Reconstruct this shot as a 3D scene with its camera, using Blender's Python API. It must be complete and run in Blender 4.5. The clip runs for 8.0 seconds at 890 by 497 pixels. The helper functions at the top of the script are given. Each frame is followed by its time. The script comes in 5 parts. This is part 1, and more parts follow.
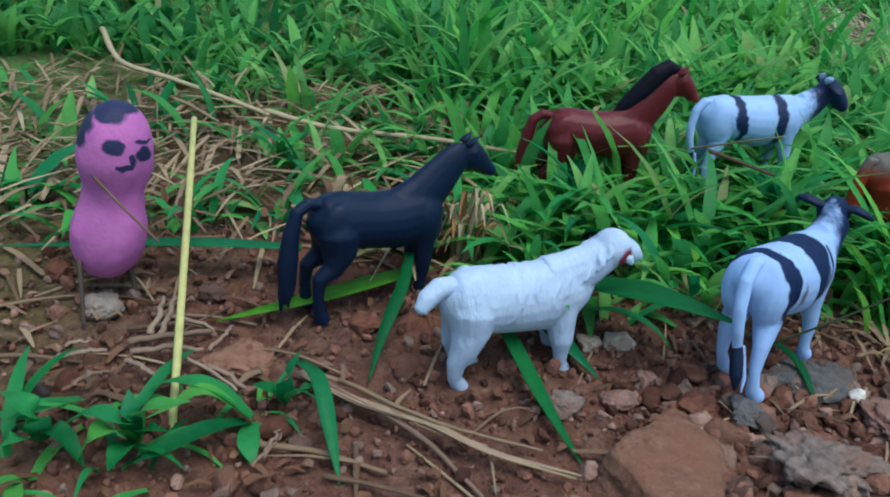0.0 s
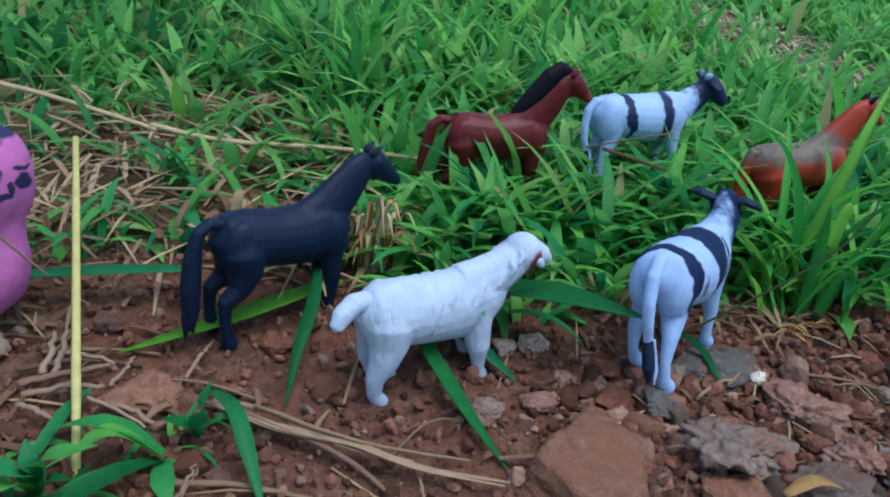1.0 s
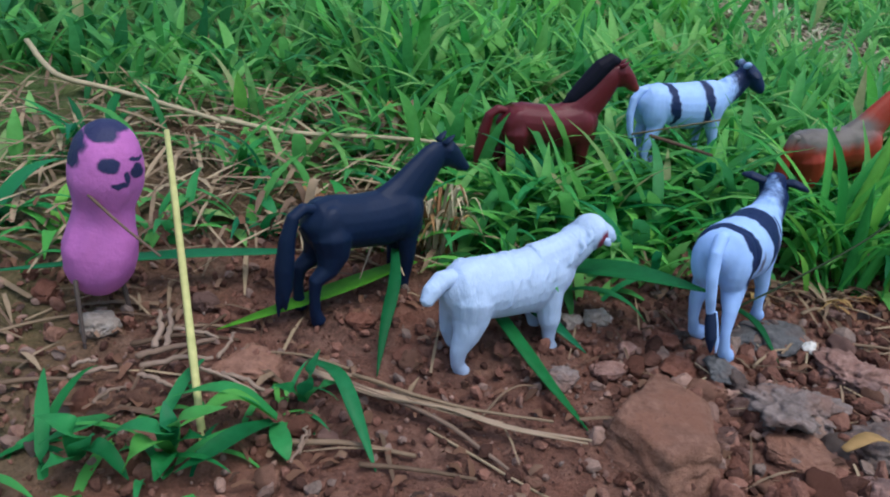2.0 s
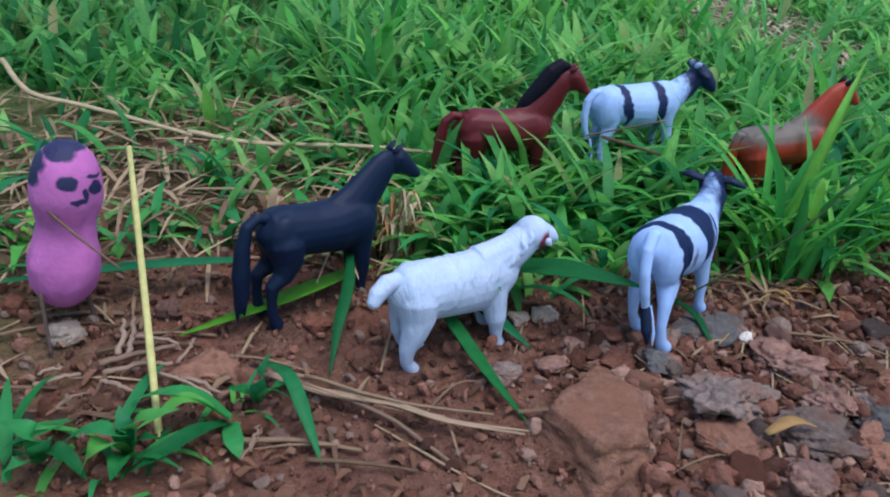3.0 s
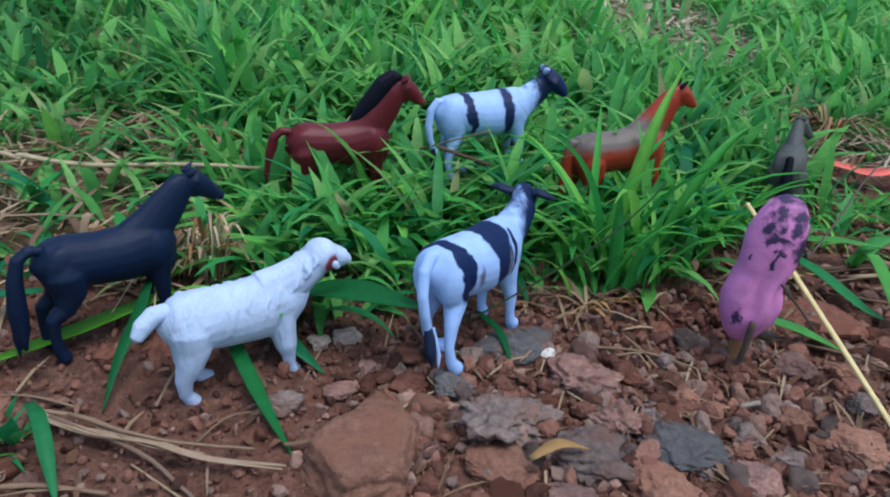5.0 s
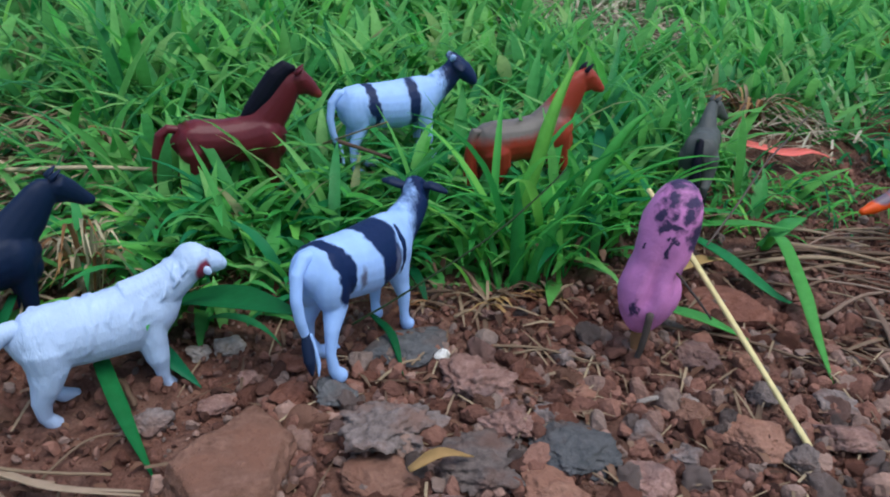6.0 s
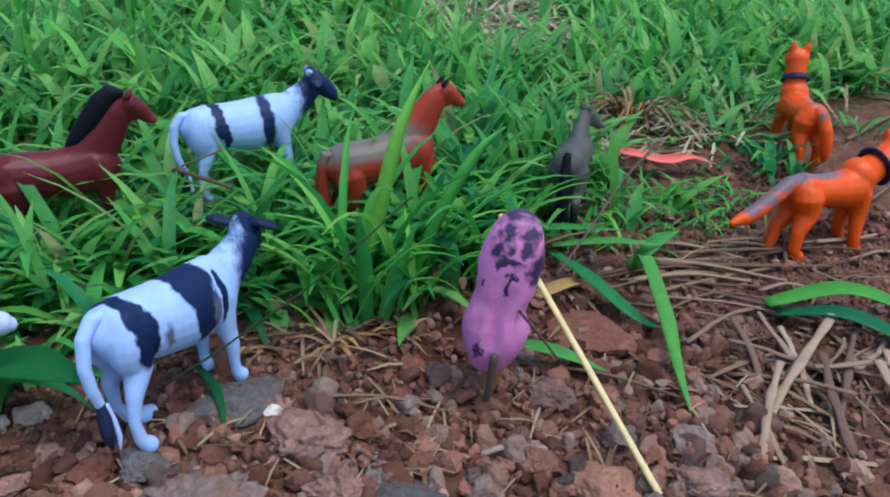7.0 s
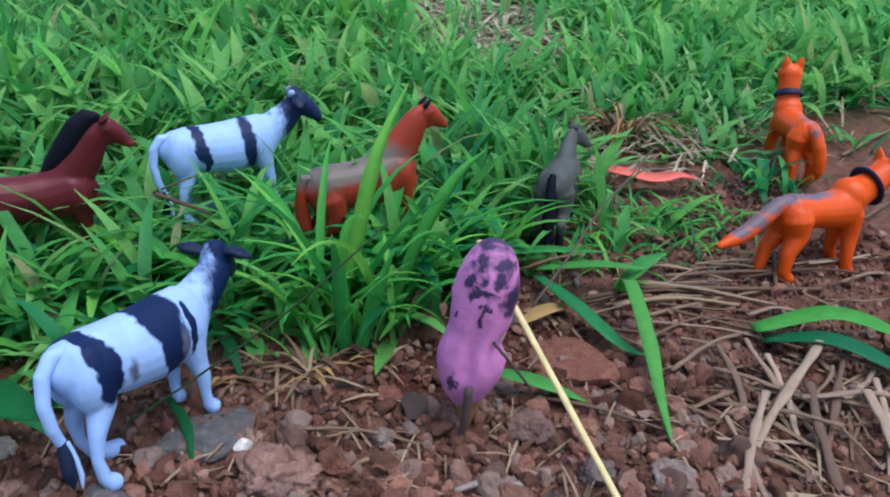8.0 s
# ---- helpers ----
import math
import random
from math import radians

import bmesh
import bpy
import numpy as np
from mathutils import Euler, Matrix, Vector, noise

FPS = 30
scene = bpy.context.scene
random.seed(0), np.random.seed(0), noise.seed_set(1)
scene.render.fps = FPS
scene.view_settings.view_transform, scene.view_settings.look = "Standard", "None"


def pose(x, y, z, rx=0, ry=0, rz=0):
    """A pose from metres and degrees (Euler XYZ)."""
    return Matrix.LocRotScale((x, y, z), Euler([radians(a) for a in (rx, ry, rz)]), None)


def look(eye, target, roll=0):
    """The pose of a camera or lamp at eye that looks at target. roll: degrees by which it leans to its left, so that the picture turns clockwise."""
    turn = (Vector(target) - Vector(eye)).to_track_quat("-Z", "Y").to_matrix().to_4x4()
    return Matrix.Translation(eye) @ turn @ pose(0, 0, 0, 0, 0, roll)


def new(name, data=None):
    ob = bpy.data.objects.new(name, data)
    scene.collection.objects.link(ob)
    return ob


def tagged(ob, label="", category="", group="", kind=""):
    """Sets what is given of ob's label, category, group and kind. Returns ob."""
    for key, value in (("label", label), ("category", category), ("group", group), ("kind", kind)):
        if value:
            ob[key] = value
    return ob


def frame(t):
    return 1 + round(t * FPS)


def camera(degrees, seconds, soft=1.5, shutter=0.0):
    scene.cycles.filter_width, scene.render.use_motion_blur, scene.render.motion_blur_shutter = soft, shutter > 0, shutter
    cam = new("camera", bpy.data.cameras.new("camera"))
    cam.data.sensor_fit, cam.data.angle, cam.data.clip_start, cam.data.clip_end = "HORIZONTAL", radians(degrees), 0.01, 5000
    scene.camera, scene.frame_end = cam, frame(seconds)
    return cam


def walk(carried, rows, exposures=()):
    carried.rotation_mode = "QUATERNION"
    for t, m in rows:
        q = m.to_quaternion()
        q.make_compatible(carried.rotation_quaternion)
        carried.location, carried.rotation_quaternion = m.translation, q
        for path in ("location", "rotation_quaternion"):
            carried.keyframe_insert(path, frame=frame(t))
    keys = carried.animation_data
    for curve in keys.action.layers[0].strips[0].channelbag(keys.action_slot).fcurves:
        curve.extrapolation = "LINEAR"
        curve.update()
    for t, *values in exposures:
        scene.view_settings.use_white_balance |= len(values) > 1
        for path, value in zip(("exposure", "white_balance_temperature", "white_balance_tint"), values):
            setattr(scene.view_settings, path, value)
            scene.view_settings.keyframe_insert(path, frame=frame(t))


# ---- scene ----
cam = camera(59.49, 8.0, soft=2.0)
PATH = [
    (0, (0.01079, -0.02850, 0.12025), (0.1519, 1.8214, -0.6266), 6.94),
    (0.5, (0.00520, -0.02761, 0.12053), (0.2920, 1.8144, -0.6039), 6.54),
    (1, (0.00566, -0.02384, 0.12167), (0.4162, 1.7974, -0.5957), 6.62),
    (1.5, (-0.01273, -0.03224, 0.12422), (0.4031, 1.7849, -0.6005), 6.66),
    (1.7, (-0.01923, -0.03517, 0.12268), (0.3814, 1.7779, -0.6204), 6.32),
    (2.8, (-0.01330, -0.04828, 0.13046), (0.3849, 1.7668, -0.6092), 4.76),
    (3, (-0.00452, -0.05220, 0.13137), (0.3871, 1.7614, -0.6152), 4.26),
    (3.5, (0.01372, -0.06146, 0.13574), (0.3621, 1.7568, -0.6209), 3.54),
    (4, (0.03062, -0.06263, 0.14070), (0.3936, 1.7564, -0.6072), 3.27),
    (4.5, (0.04859, -0.05962, 0.14295), (0.4464, 1.7531, -0.6027), 2.88),
    (5.8, (0.08412, -0.05016, 0.13661), (0.5818, 1.7263, -0.6357), 2.25),
    (6, (0.09189, -0.04846, 0.13812), (0.6098, 1.7235, -0.6311), 1.75),
    (6.5, (0.11484, -0.04040, 0.13875), (0.7033, 1.7024, -0.6464), 1.17),
    (7, (0.13365, -0.03458, 0.14331), (0.7853, 1.6882, -0.6360), 0.84),
    (7.5, (0.14121, -0.03300, 0.14574), (0.8030, 1.6917, -0.6207), 0.64),
    (8, (0.14553, -0.03086, 0.14742), (0.7831, 1.7048, -0.6149), 0.40),
]
walk(cam, [(t, look(eye, target, roll)) for t, eye, target, roll in PATH], [(0, 0.77, 6500, -3), (1, 0.79, 6500, 3), (1.7, 0.82, 6500, 5), (3, 0.9, 6500, 9), (4.5, 0.88, 6450, 8), (6, 0.81, 6450, 5), (7, 0.95, 6400, 8), (8, 1.02, 6350, 9)])

# ---- light ----
world = bpy.data.worlds.new("evening_sky")
scene.world = world
world.use_nodes = True
wn = world.node_tree
sky = wn.nodes.new("ShaderNodeTexSky")
sky.sky_type, sky.sun_disc = "NISHITA", False
sky.sun_elevation, sky.sun_rotation = radians(69), radians(145)
sky.air_density, sky.dust_density, sky.ozone_density = 1.0, 2.0, 1.5
wn.links.new(sky.outputs["Color"], wn.nodes["Background"].inputs["Color"])
wn.nodes["Background"].inputs["Strength"].default_value = 0.12
sun_data = bpy.data.lights.new("sun", "SUN")
sun_data.energy, sun_data.angle, sun_data.color = 1.35, radians(45), (0.97, 0.97, 1.0)
sun = new("sun", sun_data)
sun.matrix_world = look((0.35, -0.5, 1.6), (0, 0, 0))


# ---- materials ----
class Nodes:
    """A small builder for node materials."""

    def __init__(self, name, rough=0.6, spec=0.4):
        self.mat = bpy.data.materials.new(name)
        self.mat.use_nodes = True
        self.t = self.mat.node_tree
        self.bsdf = self.t.nodes["Principled BSDF"]
        self.bsdf.inputs["Roughness"].default_value = rough
        self.bsdf.inputs["Specular IOR Level"].default_value = spec
        self.coords = self.t.nodes.new("ShaderNodeTexCoord")

    def put(self, socket, value):
        if isinstance(value, bpy.types.NodeSocket):
            self.t.links.new(value, socket)
        else:
            socket.default_value = value

    def noise(self, scale, detail=4.0, rough=0.55, distort=0.0, vector=None):
        n = self.t.nodes.new("ShaderNodeTexNoise")
        self.put(n.inputs["Vector"], vector or self.coords.outputs["Object"])
        for key, value in (("Scale", scale), ("Detail", detail), ("Roughness", rough), ("Distortion", distort)):
            n.inputs[key].default_value = value
        return n.outputs["Fac"]

    def ramp(self, fac, stops):
        n = self.t.nodes.new("ShaderNodeValToRGB")
        while len(n.color_ramp.elements) < len(stops):
            n.color_ramp.elements.new(0.5)
        for e, (at, col) in zip(n.color_ramp.elements, stops):
            e.position, e.color = at, (*col, 1) if len(col) == 3 else col
        self.put(n.inputs["Fac"], fac)
        return n.outputs["Color"]

    def mix(self, fac, a, b, how="MIX"):
        n = self.t.nodes.new("ShaderNodeMix")
        n.data_type, n.blend_type = "RGBA", how
        self.put(n.inputs["Factor"], fac)
        for socket, value in ((n.inputs["A"], a), (n.inputs["B"], b)):
            self.put(socket, (*value, 1) if isinstance(value, tuple) and len(value) == 3 else value)
        return n.outputs["Result"]

    def maths(self, op, a, b=0.0, clamp=False):
        n = self.t.nodes.new("ShaderNodeMath")
        n.operation, n.use_clamp = op, clamp
        self.put(n.inputs[0], a)
        self.put(n.inputs[1], b)
        return n.outputs[0]

    def vec(self, op, a, b=(0, 0, 0), out=0):
        n = self.t.nodes.new("ShaderNodeVectorMath")
        n.operation = op
        self.put(n.inputs[0], a)
        self.put(n.inputs[1], b)
        return n.outputs[out]

    def bump(self, height, strength=0.4, distance=0.001, normal=None):
        n = self.t.nodes.new("ShaderNodeBump")
        n.inputs["Strength"].default_value, n.inputs["Distance"].default_value = strength, distance
        self.put(n.inputs["Height"], height)
        if normal:
            self.put(n.inputs["Normal"], normal)
        return n.outputs["Normal"]

    def done(self, colour, normal=None, rough=None):
        self.put(self.bsdf.inputs["Base Color"], (*colour, 1) if isinstance(colour, tuple) and len(colour) == 3 else colour)
        if normal:
            self.put(self.bsdf.inputs["Normal"], normal)
        if rough:
            self.put(self.bsdf.inputs["Roughness"], rough)
        return self.mat


def soil_material():
    n = Nodes("red_soil", 0.9, 0.2)
    big, mid, fine = n.noise(28, 5), n.noise(160, 6, 0.65), n.noise(900, 4, 0.7)
    col = n.ramp(mid, [(0.25, (0.05, 0.026, 0.021)), (0.5, (0.19, 0.094, 0.072)), (0.75, (0.34, 0.2, 0.158))])
    col = n.mix(n.ramp(big, [(0.35, (0, 0, 0)), (0.65, (1, 1, 1))]), col, (0.25, 0.088, 0.056), "MIX")
    col = n.mix(0.5, col, n.ramp(mid, [(0.3, (0.1, 0.052, 0.04)), (0.7, (0.34, 0.2, 0.152))]))
    col = n.mix(0.6, col, n.ramp(fine, [(0.3, (0.25, 0.2, 0.18)), (0.7, (1.0, 0.95, 0.9))]), "MULTIPLY")
    # an oval of darker, redder soil with a noisy edge
    dark_red = n.vec("LENGTH", n.vec("DIVIDE", n.vec("SUBTRACT", n.coords.outputs["Object"], (0.235, 0.19, 0.0)), (0.105, 0.04, 1.0)), out=1)
    dark_red = n.ramp(n.maths("ADD", dark_red, n.maths("MULTIPLY", n.noise(45, 5, 0.6), 0.9)), [(0.75, (1, 1, 1)), (1.0, (0, 0, 0))])
    col = n.mix(dark_red, col, n.mix(1.0, col, (0.58, 0.4, 0.37), "MULTIPLY"))
    far = n.vec("LENGTH", n.vec("SUBTRACT", n.coords.outputs["Object"], (0.25, 0.2, 0.0)), out=1)
    turf = n.maths("ADD", far, n.maths("MULTIPLY", n.noise(3, 5), 0.8))
    meadow = n.ramp(n.noise(9, 6, 0.65), [(0.3, (0.03, 0.13, 0.035)), (0.6, (0.07, 0.25, 0.055)), (0.8, (0.16, 0.28, 0.08))])
    col = n.mix(n.ramp(n.maths("DIVIDE", turf, 4.0), [(0.16, (0, 0, 0)), (0.27, (1, 1, 1))]), col, meadow)
    return n.done(col, n.bump(fine, 0.9, 0.0016, n.bump(mid, 1.0, 0.004)))


def rock_material(name, dark, light, patch, rough=0.95):
    n = Nodes(name, rough, 0.12)
    rnd = n.t.nodes.new("ShaderNodeObjectInfo").outputs["Random"]
    shift = n.t.nodes.new("ShaderNodeCombineXYZ")
    n.put(shift.inputs[0], n.maths("MULTIPLY", rnd, 7.0))
    where = n.vec("ADD", n.coords.outputs["Object"], shift.outputs[0])
    big, mid, fine = n.noise(60, 4, vector=where), n.noise(320, 5, 0.65, vector=where), n.noise(1500, 3, 0.7, vector=where)
    col = n.mix(n.ramp(mid, [(0.3, (0, 0, 0)), (0.7, (1, 1, 1))]), dark, light)
    col = n.mix(n.ramp(big, [(0.5, (0, 0, 0)), (0.62, (0.8, 0.8, 0.8))]), col, patch)
    gain = n.maths("ADD", n.maths("MULTIPLY", rnd, 0.5), 0.75)
    tone = n.t.nodes.new("ShaderNodeCombineXYZ")
    for k in range(3):
        n.put(tone.inputs[k], gain)
    col = n.mix(1.0, col, tone.outputs[0], "MULTIPLY")
    return n.done(col, n.bump(fine, 0.7, 0.0008, n.bump(mid, 0.9, 0.0022)))


def blade_material(name, stops, per_island, shine=0.42, glow=0.42):
    """Living or dry leaf: colour by piece, a lighter midrib tone in noise, light passing through."""
    n = Nodes(name, shine, 0.16)
    if per_island:
        rnd = n.t.nodes.new("ShaderNodeNewGeometry").outputs["Random Per Island"]
    else:
        rnd = n.t.nodes.new("ShaderNodeObjectInfo").outputs["Random"]
    col = n.ramp(rnd, stops)
    streak = n.noise(260, 3)
    col = n.mix(0.5, col, n.ramp(streak, [(0.3, (0.55, 0.6, 0.5)), (0.7, (1.0, 1.0, 1.0))]), "MULTIPLY")
    n.done(col, n.bump(n.noise(1200, 2), 0.15, 0.0004))
    clear = n.t.nodes.new("ShaderNodeBsdfTranslucent")
    n.put(clear.inputs["Color"], col)
    both = n.t.nodes.new("ShaderNodeMixShader")
    both.inputs[0].default_value = glow
    n.t.links.new(n.bsdf.outputs[0], both.inputs[1])
    n.t.links.new(clear.outputs[0], both.inputs[2])
    n.t.links.new(both.outputs[0], n.t.nodes["Material Output"].inputs["Surface"])
    return n.mat


def painted(name, base, patches=(), size=1.0, rough=0.45, grain=0.06, relief=0.15, wool=0.0, unit=1.0, spec=0.28, brush=0.0):
    """Moulded plastic with brushed-on paint. patches: colour, softness and ellipsoids (centre, radii) in units of the toy's height."""
    n = Nodes(name, rough, spec)
    p = n.vec("MULTIPLY", n.coords.outputs["Object"], (1 / size,) * 3)
    wob = n.t.nodes.new("ShaderNodeTexNoise")
    n.put(wob.inputs["Vector"], p)
    wob.inputs["Scale"].default_value, wob.inputs["Detail"].default_value = 9.0 / unit, 4.0
    shift = n.vec("MULTIPLY", n.vec("SUBTRACT", wob.outputs["Color"], (0.5, 0.5, 0.5)), (grain * 2,) * 3)
    q = n.vec("ADD", p, shift)
    tone = n.noise(5.0 / unit, 5, vector=p)
    col = n.mix(0.35, base, n.ramp(tone, [(0.3, tuple(c * 0.6 for c in base)), (0.7, tuple(min(1, c * 1.15) for c in base))]))
    bristle = n.noise(16.0 / unit, 4, 0.6, 0.4, vector=n.vec("MULTIPLY", p, (2.2, 1.0, 0.6))) if brush else None
    for colour, soft, blobs in patches:
        total = None
        for centre, radii in blobs:
            d = n.vec("LENGTH", n.vec("DIVIDE", n.vec("SUBTRACT", q, centre), radii), out=1)
            if brush:
                d = n.maths("ADD", d, n.maths("MULTIPLY", n.maths("SUBTRACT", bristle, 0.5), brush))
            m = n.maths("DIVIDE", n.maths("SUBTRACT", 1.0, d), soft, True)
            total = m if total is None else n.maths("MAXIMUM", total, m)
        col = n.mix(total, col, colour)
    fine = n.noise(22.0 / unit, 4, 0.6, vector=p)
    normal = n.bump(fine, relief, 0.0012)
    if wool:
        wave = n.noise(7.0, 4, 0.55, 1.6, vector=n.vec("MULTIPLY", p, (2.4, 1.0, 0.7)))
        normal = n.bump(wave, wool, 0.004, normal)
    return n.done(col, normal)


SOIL = soil_material()
ROCK_RED = rock_material("red_brown_rock", (0.12, 0.045, 0.03), (0.24, 0.11, 0.08), (0.17, 0.075, 0.055))
ROCK_BROWN = rock_material("brown_rock", (0.18, 0.09, 0.064), (0.32, 0.172, 0.125), (0.26, 0.125, 0.086))
ROCK_PINK = rock_material("pinkish_rock", (0.16, 0.078, 0.063), (0.38, 0.235, 0.2), (0.16, 0.105, 0.098))
ROCK_GREY = rock_material("grey_rock", (0.1, 0.078, 0.072), (0.26, 0.205, 0.19), (0.19, 0.11, 0.088))
ROCK_BLUE = rock_material("blue_grey_slate", (0.075, 0.078, 0.082), (0.14, 0.135, 0.14), (0.12, 0.085, 0.075))
ROCK_PALE = rock_material("pale_stone", (0.27, 0.22, 0.19), (0.46, 0.4, 0.36), (0.32, 0.25, 0.2))
ROCK_WHITE = rock_material("white_stone", (0.62, 0.58, 0.54), (0.8, 0.78, 0.74), (0.7, 0.66, 0.6))
GREENS = [(0.0, (0.05, 0.27, 0.0976)), (0.35, (0.095, 0.39, 0.104)), (0.7, (0.16, 0.49, 0.116)), (0.95, (0.27, 0.57, 0.185)), (1.0, (0.36, 0.36, 0.185))]
# far blades lighter and less varied than GREENS: haze put into the colour
HAZED_GREENS = [(0.0, (0.1, 0.37, 0.127)), (0.4, (0.15, 0.48, 0.139)), (0.75, (0.22, 0.56, 0.15)), (0.96, (0.3, 0.61, 0.185)), (1.0, (0.4, 0.42, 0.207))]
DARK_GREENS = [(0.0, (0.035, 0.2, 0.0732)), (0.5, (0.08, 0.31, 0.0854)), (0.95, (0.17, 0.42, 0.122)), (1.0, (0.28, 0.27, 0.134))]
FRESH = [(0.0, (0.015, 0.19, 0.0914)), (0.5, (0.05, 0.34, 0.0971)), (1.0, (0.15, 0.49, 0.0971))]
PALE_GREENS = [(0.0, (0.09, 0.36, 0.122)), (0.5, (0.2, 0.52, 0.183)), (0.8, (0.32, 0.6, 0.244)), (1.0, (0.48, 0.5, 0.34))]
DEAD = [(0.0, (0.26, 0.2, 0.15)), (0.5, (0.46, 0.39, 0.3)), (1.0, (0.62, 0.56, 0.44))]
LIGHT = [(0.0, (0.04, 0.32, 0.0749)), (0.5, (0.1, 0.46, 0.0875)), (1.0, (0.22, 0.57, 0.0996))]
STRAW = [(0.0, (0.09, 0.052, 0.036)), (0.5, (0.2, 0.13, 0.088)), (1.0, (0.36, 0.265, 0.175))]
STALK = [(0.0, (0.13, 0.082, 0.064)), (0.5, (0.26, 0.175, 0.135)), (1.0, (0.42, 0.315, 0.245))]
GRASS_FIELD = blade_material("field_grass", GREENS, True, 0.42, 0.48)
HAZED_FIELD = blade_material("hazed_far_grass", HAZED_GREENS, True, 0.5, 0.5)
GRASS_BLADE = blade_material("fresh_blade", FRESH, False, 0.42)
LIGHT_BLADE = blade_material("young_blade", LIGHT, False, 0.45)
DRY_STRAW = blade_material("dry_straw", STRAW, False, 0.6, 0.1)
OLD_STALK = blade_material("weathered_stalk", STALK, False, 0.75, 0.05)
DARK_FIELD = blade_material("dark_field_grass", DARK_GREENS, True, 0.45, 0.45)
LONG_FIELD = blade_material("long_grass", LIGHT, True, 0.45)
PALE_FIELD = blade_material("pale_grass", PALE_GREENS, True, 0.5)
DEAD_PALE = blade_material("bleached_dead_grass", DEAD, True, 0.7, 0.2)
DRY_LITTER = blade_material("dry_litter", STRAW, True, 0.65, 0.1)
DRY_MEADOW = blade_material("dry_meadow", [(0.0, (0.15, 0.095, 0.065)), (0.5, (0.3, 0.21, 0.14)), (1.0, (0.46, 0.36, 0.24))], True, 0.65, 0.15)
DRY_LEAF = blade_material("dry_leaf", [(0.0, (0.24, 0.11, 0.05)), (0.5, (0.34, 0.17, 0.08)), (1.0, (0.45, 0.3, 0.12))], False, 0.6, 0.2)
PALE_STRAW = blade_material("pale_straw", [(0.0, (0.4, 0.31, 0.2)), (1.0, (0.55, 0.46, 0.31))], False, 0.6, 0.1)
DARK_BLADE = blade_material("dark_blade", [(0.0, (0.008, 0.12, 0.045)), (1.0, (0.02, 0.22, 0.06))], False, 0.5)
OLIVE_BLADE = blade_material("olive_blade", [(0.0, (0.1, 0.36, 0.03)), (1.0, (0.13, 0.4, 0.035))], False, 0.45)
STICK_GREEN = blade_material("split_bamboo", [(0.0, (0.5, 0.48, 0.2)), (1.0, (0.55, 0.52, 0.25))], False, 0.5, 0.05)
STICK_PALE = blade_material("pale_stick", [(0.0, (0.68, 0.55, 0.27)), (1.0, (0.7, 0.58, 0.3))], False, 0.5, 0.05)
TWIG = blade_material("dark_twig", [(0.0, (0.05, 0.038, 0.036)), (1.0, (0.1, 0.075, 0.068))], False, 0.7, 0.0)
RED_PLASTIC = painted("red_plastic", (0.7, 0.13, 0.1), (), 0.02, 0.4)


# ---- meshes ----
def part(name, bm, material, parent=None, label=""):
    """Links a bmesh as one mesh object under a thing or a part."""
    me = bpy.data.meshes.new(name)
    bm.normal_update()
    bm.to_mesh(me)
    bm.free()
    return mesh_part(name, me, material, parent, label)


def mesh_part(name, me, material, parent=None, label=""):
    if material and not me.materials:
        me.materials.append(material)
    me.polygons.foreach_set("use_smooth", [True] * len(me.polygons))
    ob = new(name, me)
    ob.parent = parent
    return tagged(ob, label)


def thing(name, m, label, category, group="", kind=""):
    ob = new(name)
    ob.empty_display_size = 0.01
    ob.matrix_world = m
    return tagged(ob, label, category, group, kind)


SLOPE_X, SLOPE_Y = 0.0345, 0.1268


def bank(x, y):
    """The plain slope of the bank, which levels off far from the toys."""
    u, v = x - 0.1, y - 0.17
    u = 1.5 * math.tanh(u / 1.5)
    v = 2.5 * math.tanh(v / 2.5)
    return SLOPE_X * u + SLOPE_Y * v


def ground_z(x, y):
    z = bank(x, y) - 0.0048 * math.exp(-(((x + 0.022) / 0.055) ** 2) - ((y - 0.2) / 0.034) ** 2)
    near = math.exp(-((x - 0.2) ** 2 + (y - 0.3) ** 2) / 2.0)
    z += 0.0022 * noise.noise((x * 22, y * 22, 3.1))
    if near > 0.05:
        z += near * (0.0018 * noise.noise((x * 75, y * 75, 7.7)) + 0.0012 * noise.noise((x * 210, y * 210, 1.3)))
    return z


def tube(bm, pts, radii, sides=12, squash=None):
    """A swept tube with rounded ends; radii are single or (across, upright)."""
    pts = [Vector(p) for p in pts]
    rings, side = [], None
    for i, p in enumerate(pts):
        ahead = (pts[min(i + 1, len(pts) - 1)] - pts[max(i - 1, 0)]).normalized()
        if side is None:
            side = ahead.cross(Vector((0, 0, 1)))
            if side.length < 0.3:
                side = Vector((0, -1, 0))
        side = side - ahead * side.dot(ahead)
        side.normalize()
        up = side.cross(ahead)
        r = radii[i]
        a, b = r if isinstance(r, tuple) else (r, r)
        rings.append([bm.verts.new(p + side * (a * math.cos(w)) + up * (b * math.sin(w))) for w in [2 * math.pi * k / sides for k in range(sides)]])
    for r1, r2 in zip(rings, rings[1:]):
        for k in range(sides):
            bm.faces.new((r1[k], r1[(k + 1) % sides], r2[(k + 1) % sides], r2[k]))
    for ring, sign, at in ((rings[0], -1, 0), (rings[-1], 1, -1)):
        ahead = (pts[-1] - pts[-2] if sign > 0 else pts[1] - pts[0]).normalized()
        r = radii[at]
        cap = bm.verts.new(pts[at] + ahead * sign * (min(r) if isinstance(r, tuple) else r) * 0.6)
        for k in range(sides):
            tri = (ring[k], ring[(k + 1) % sides], cap)
            bm.faces.new(tri if sign > 0 else tri[::-1])


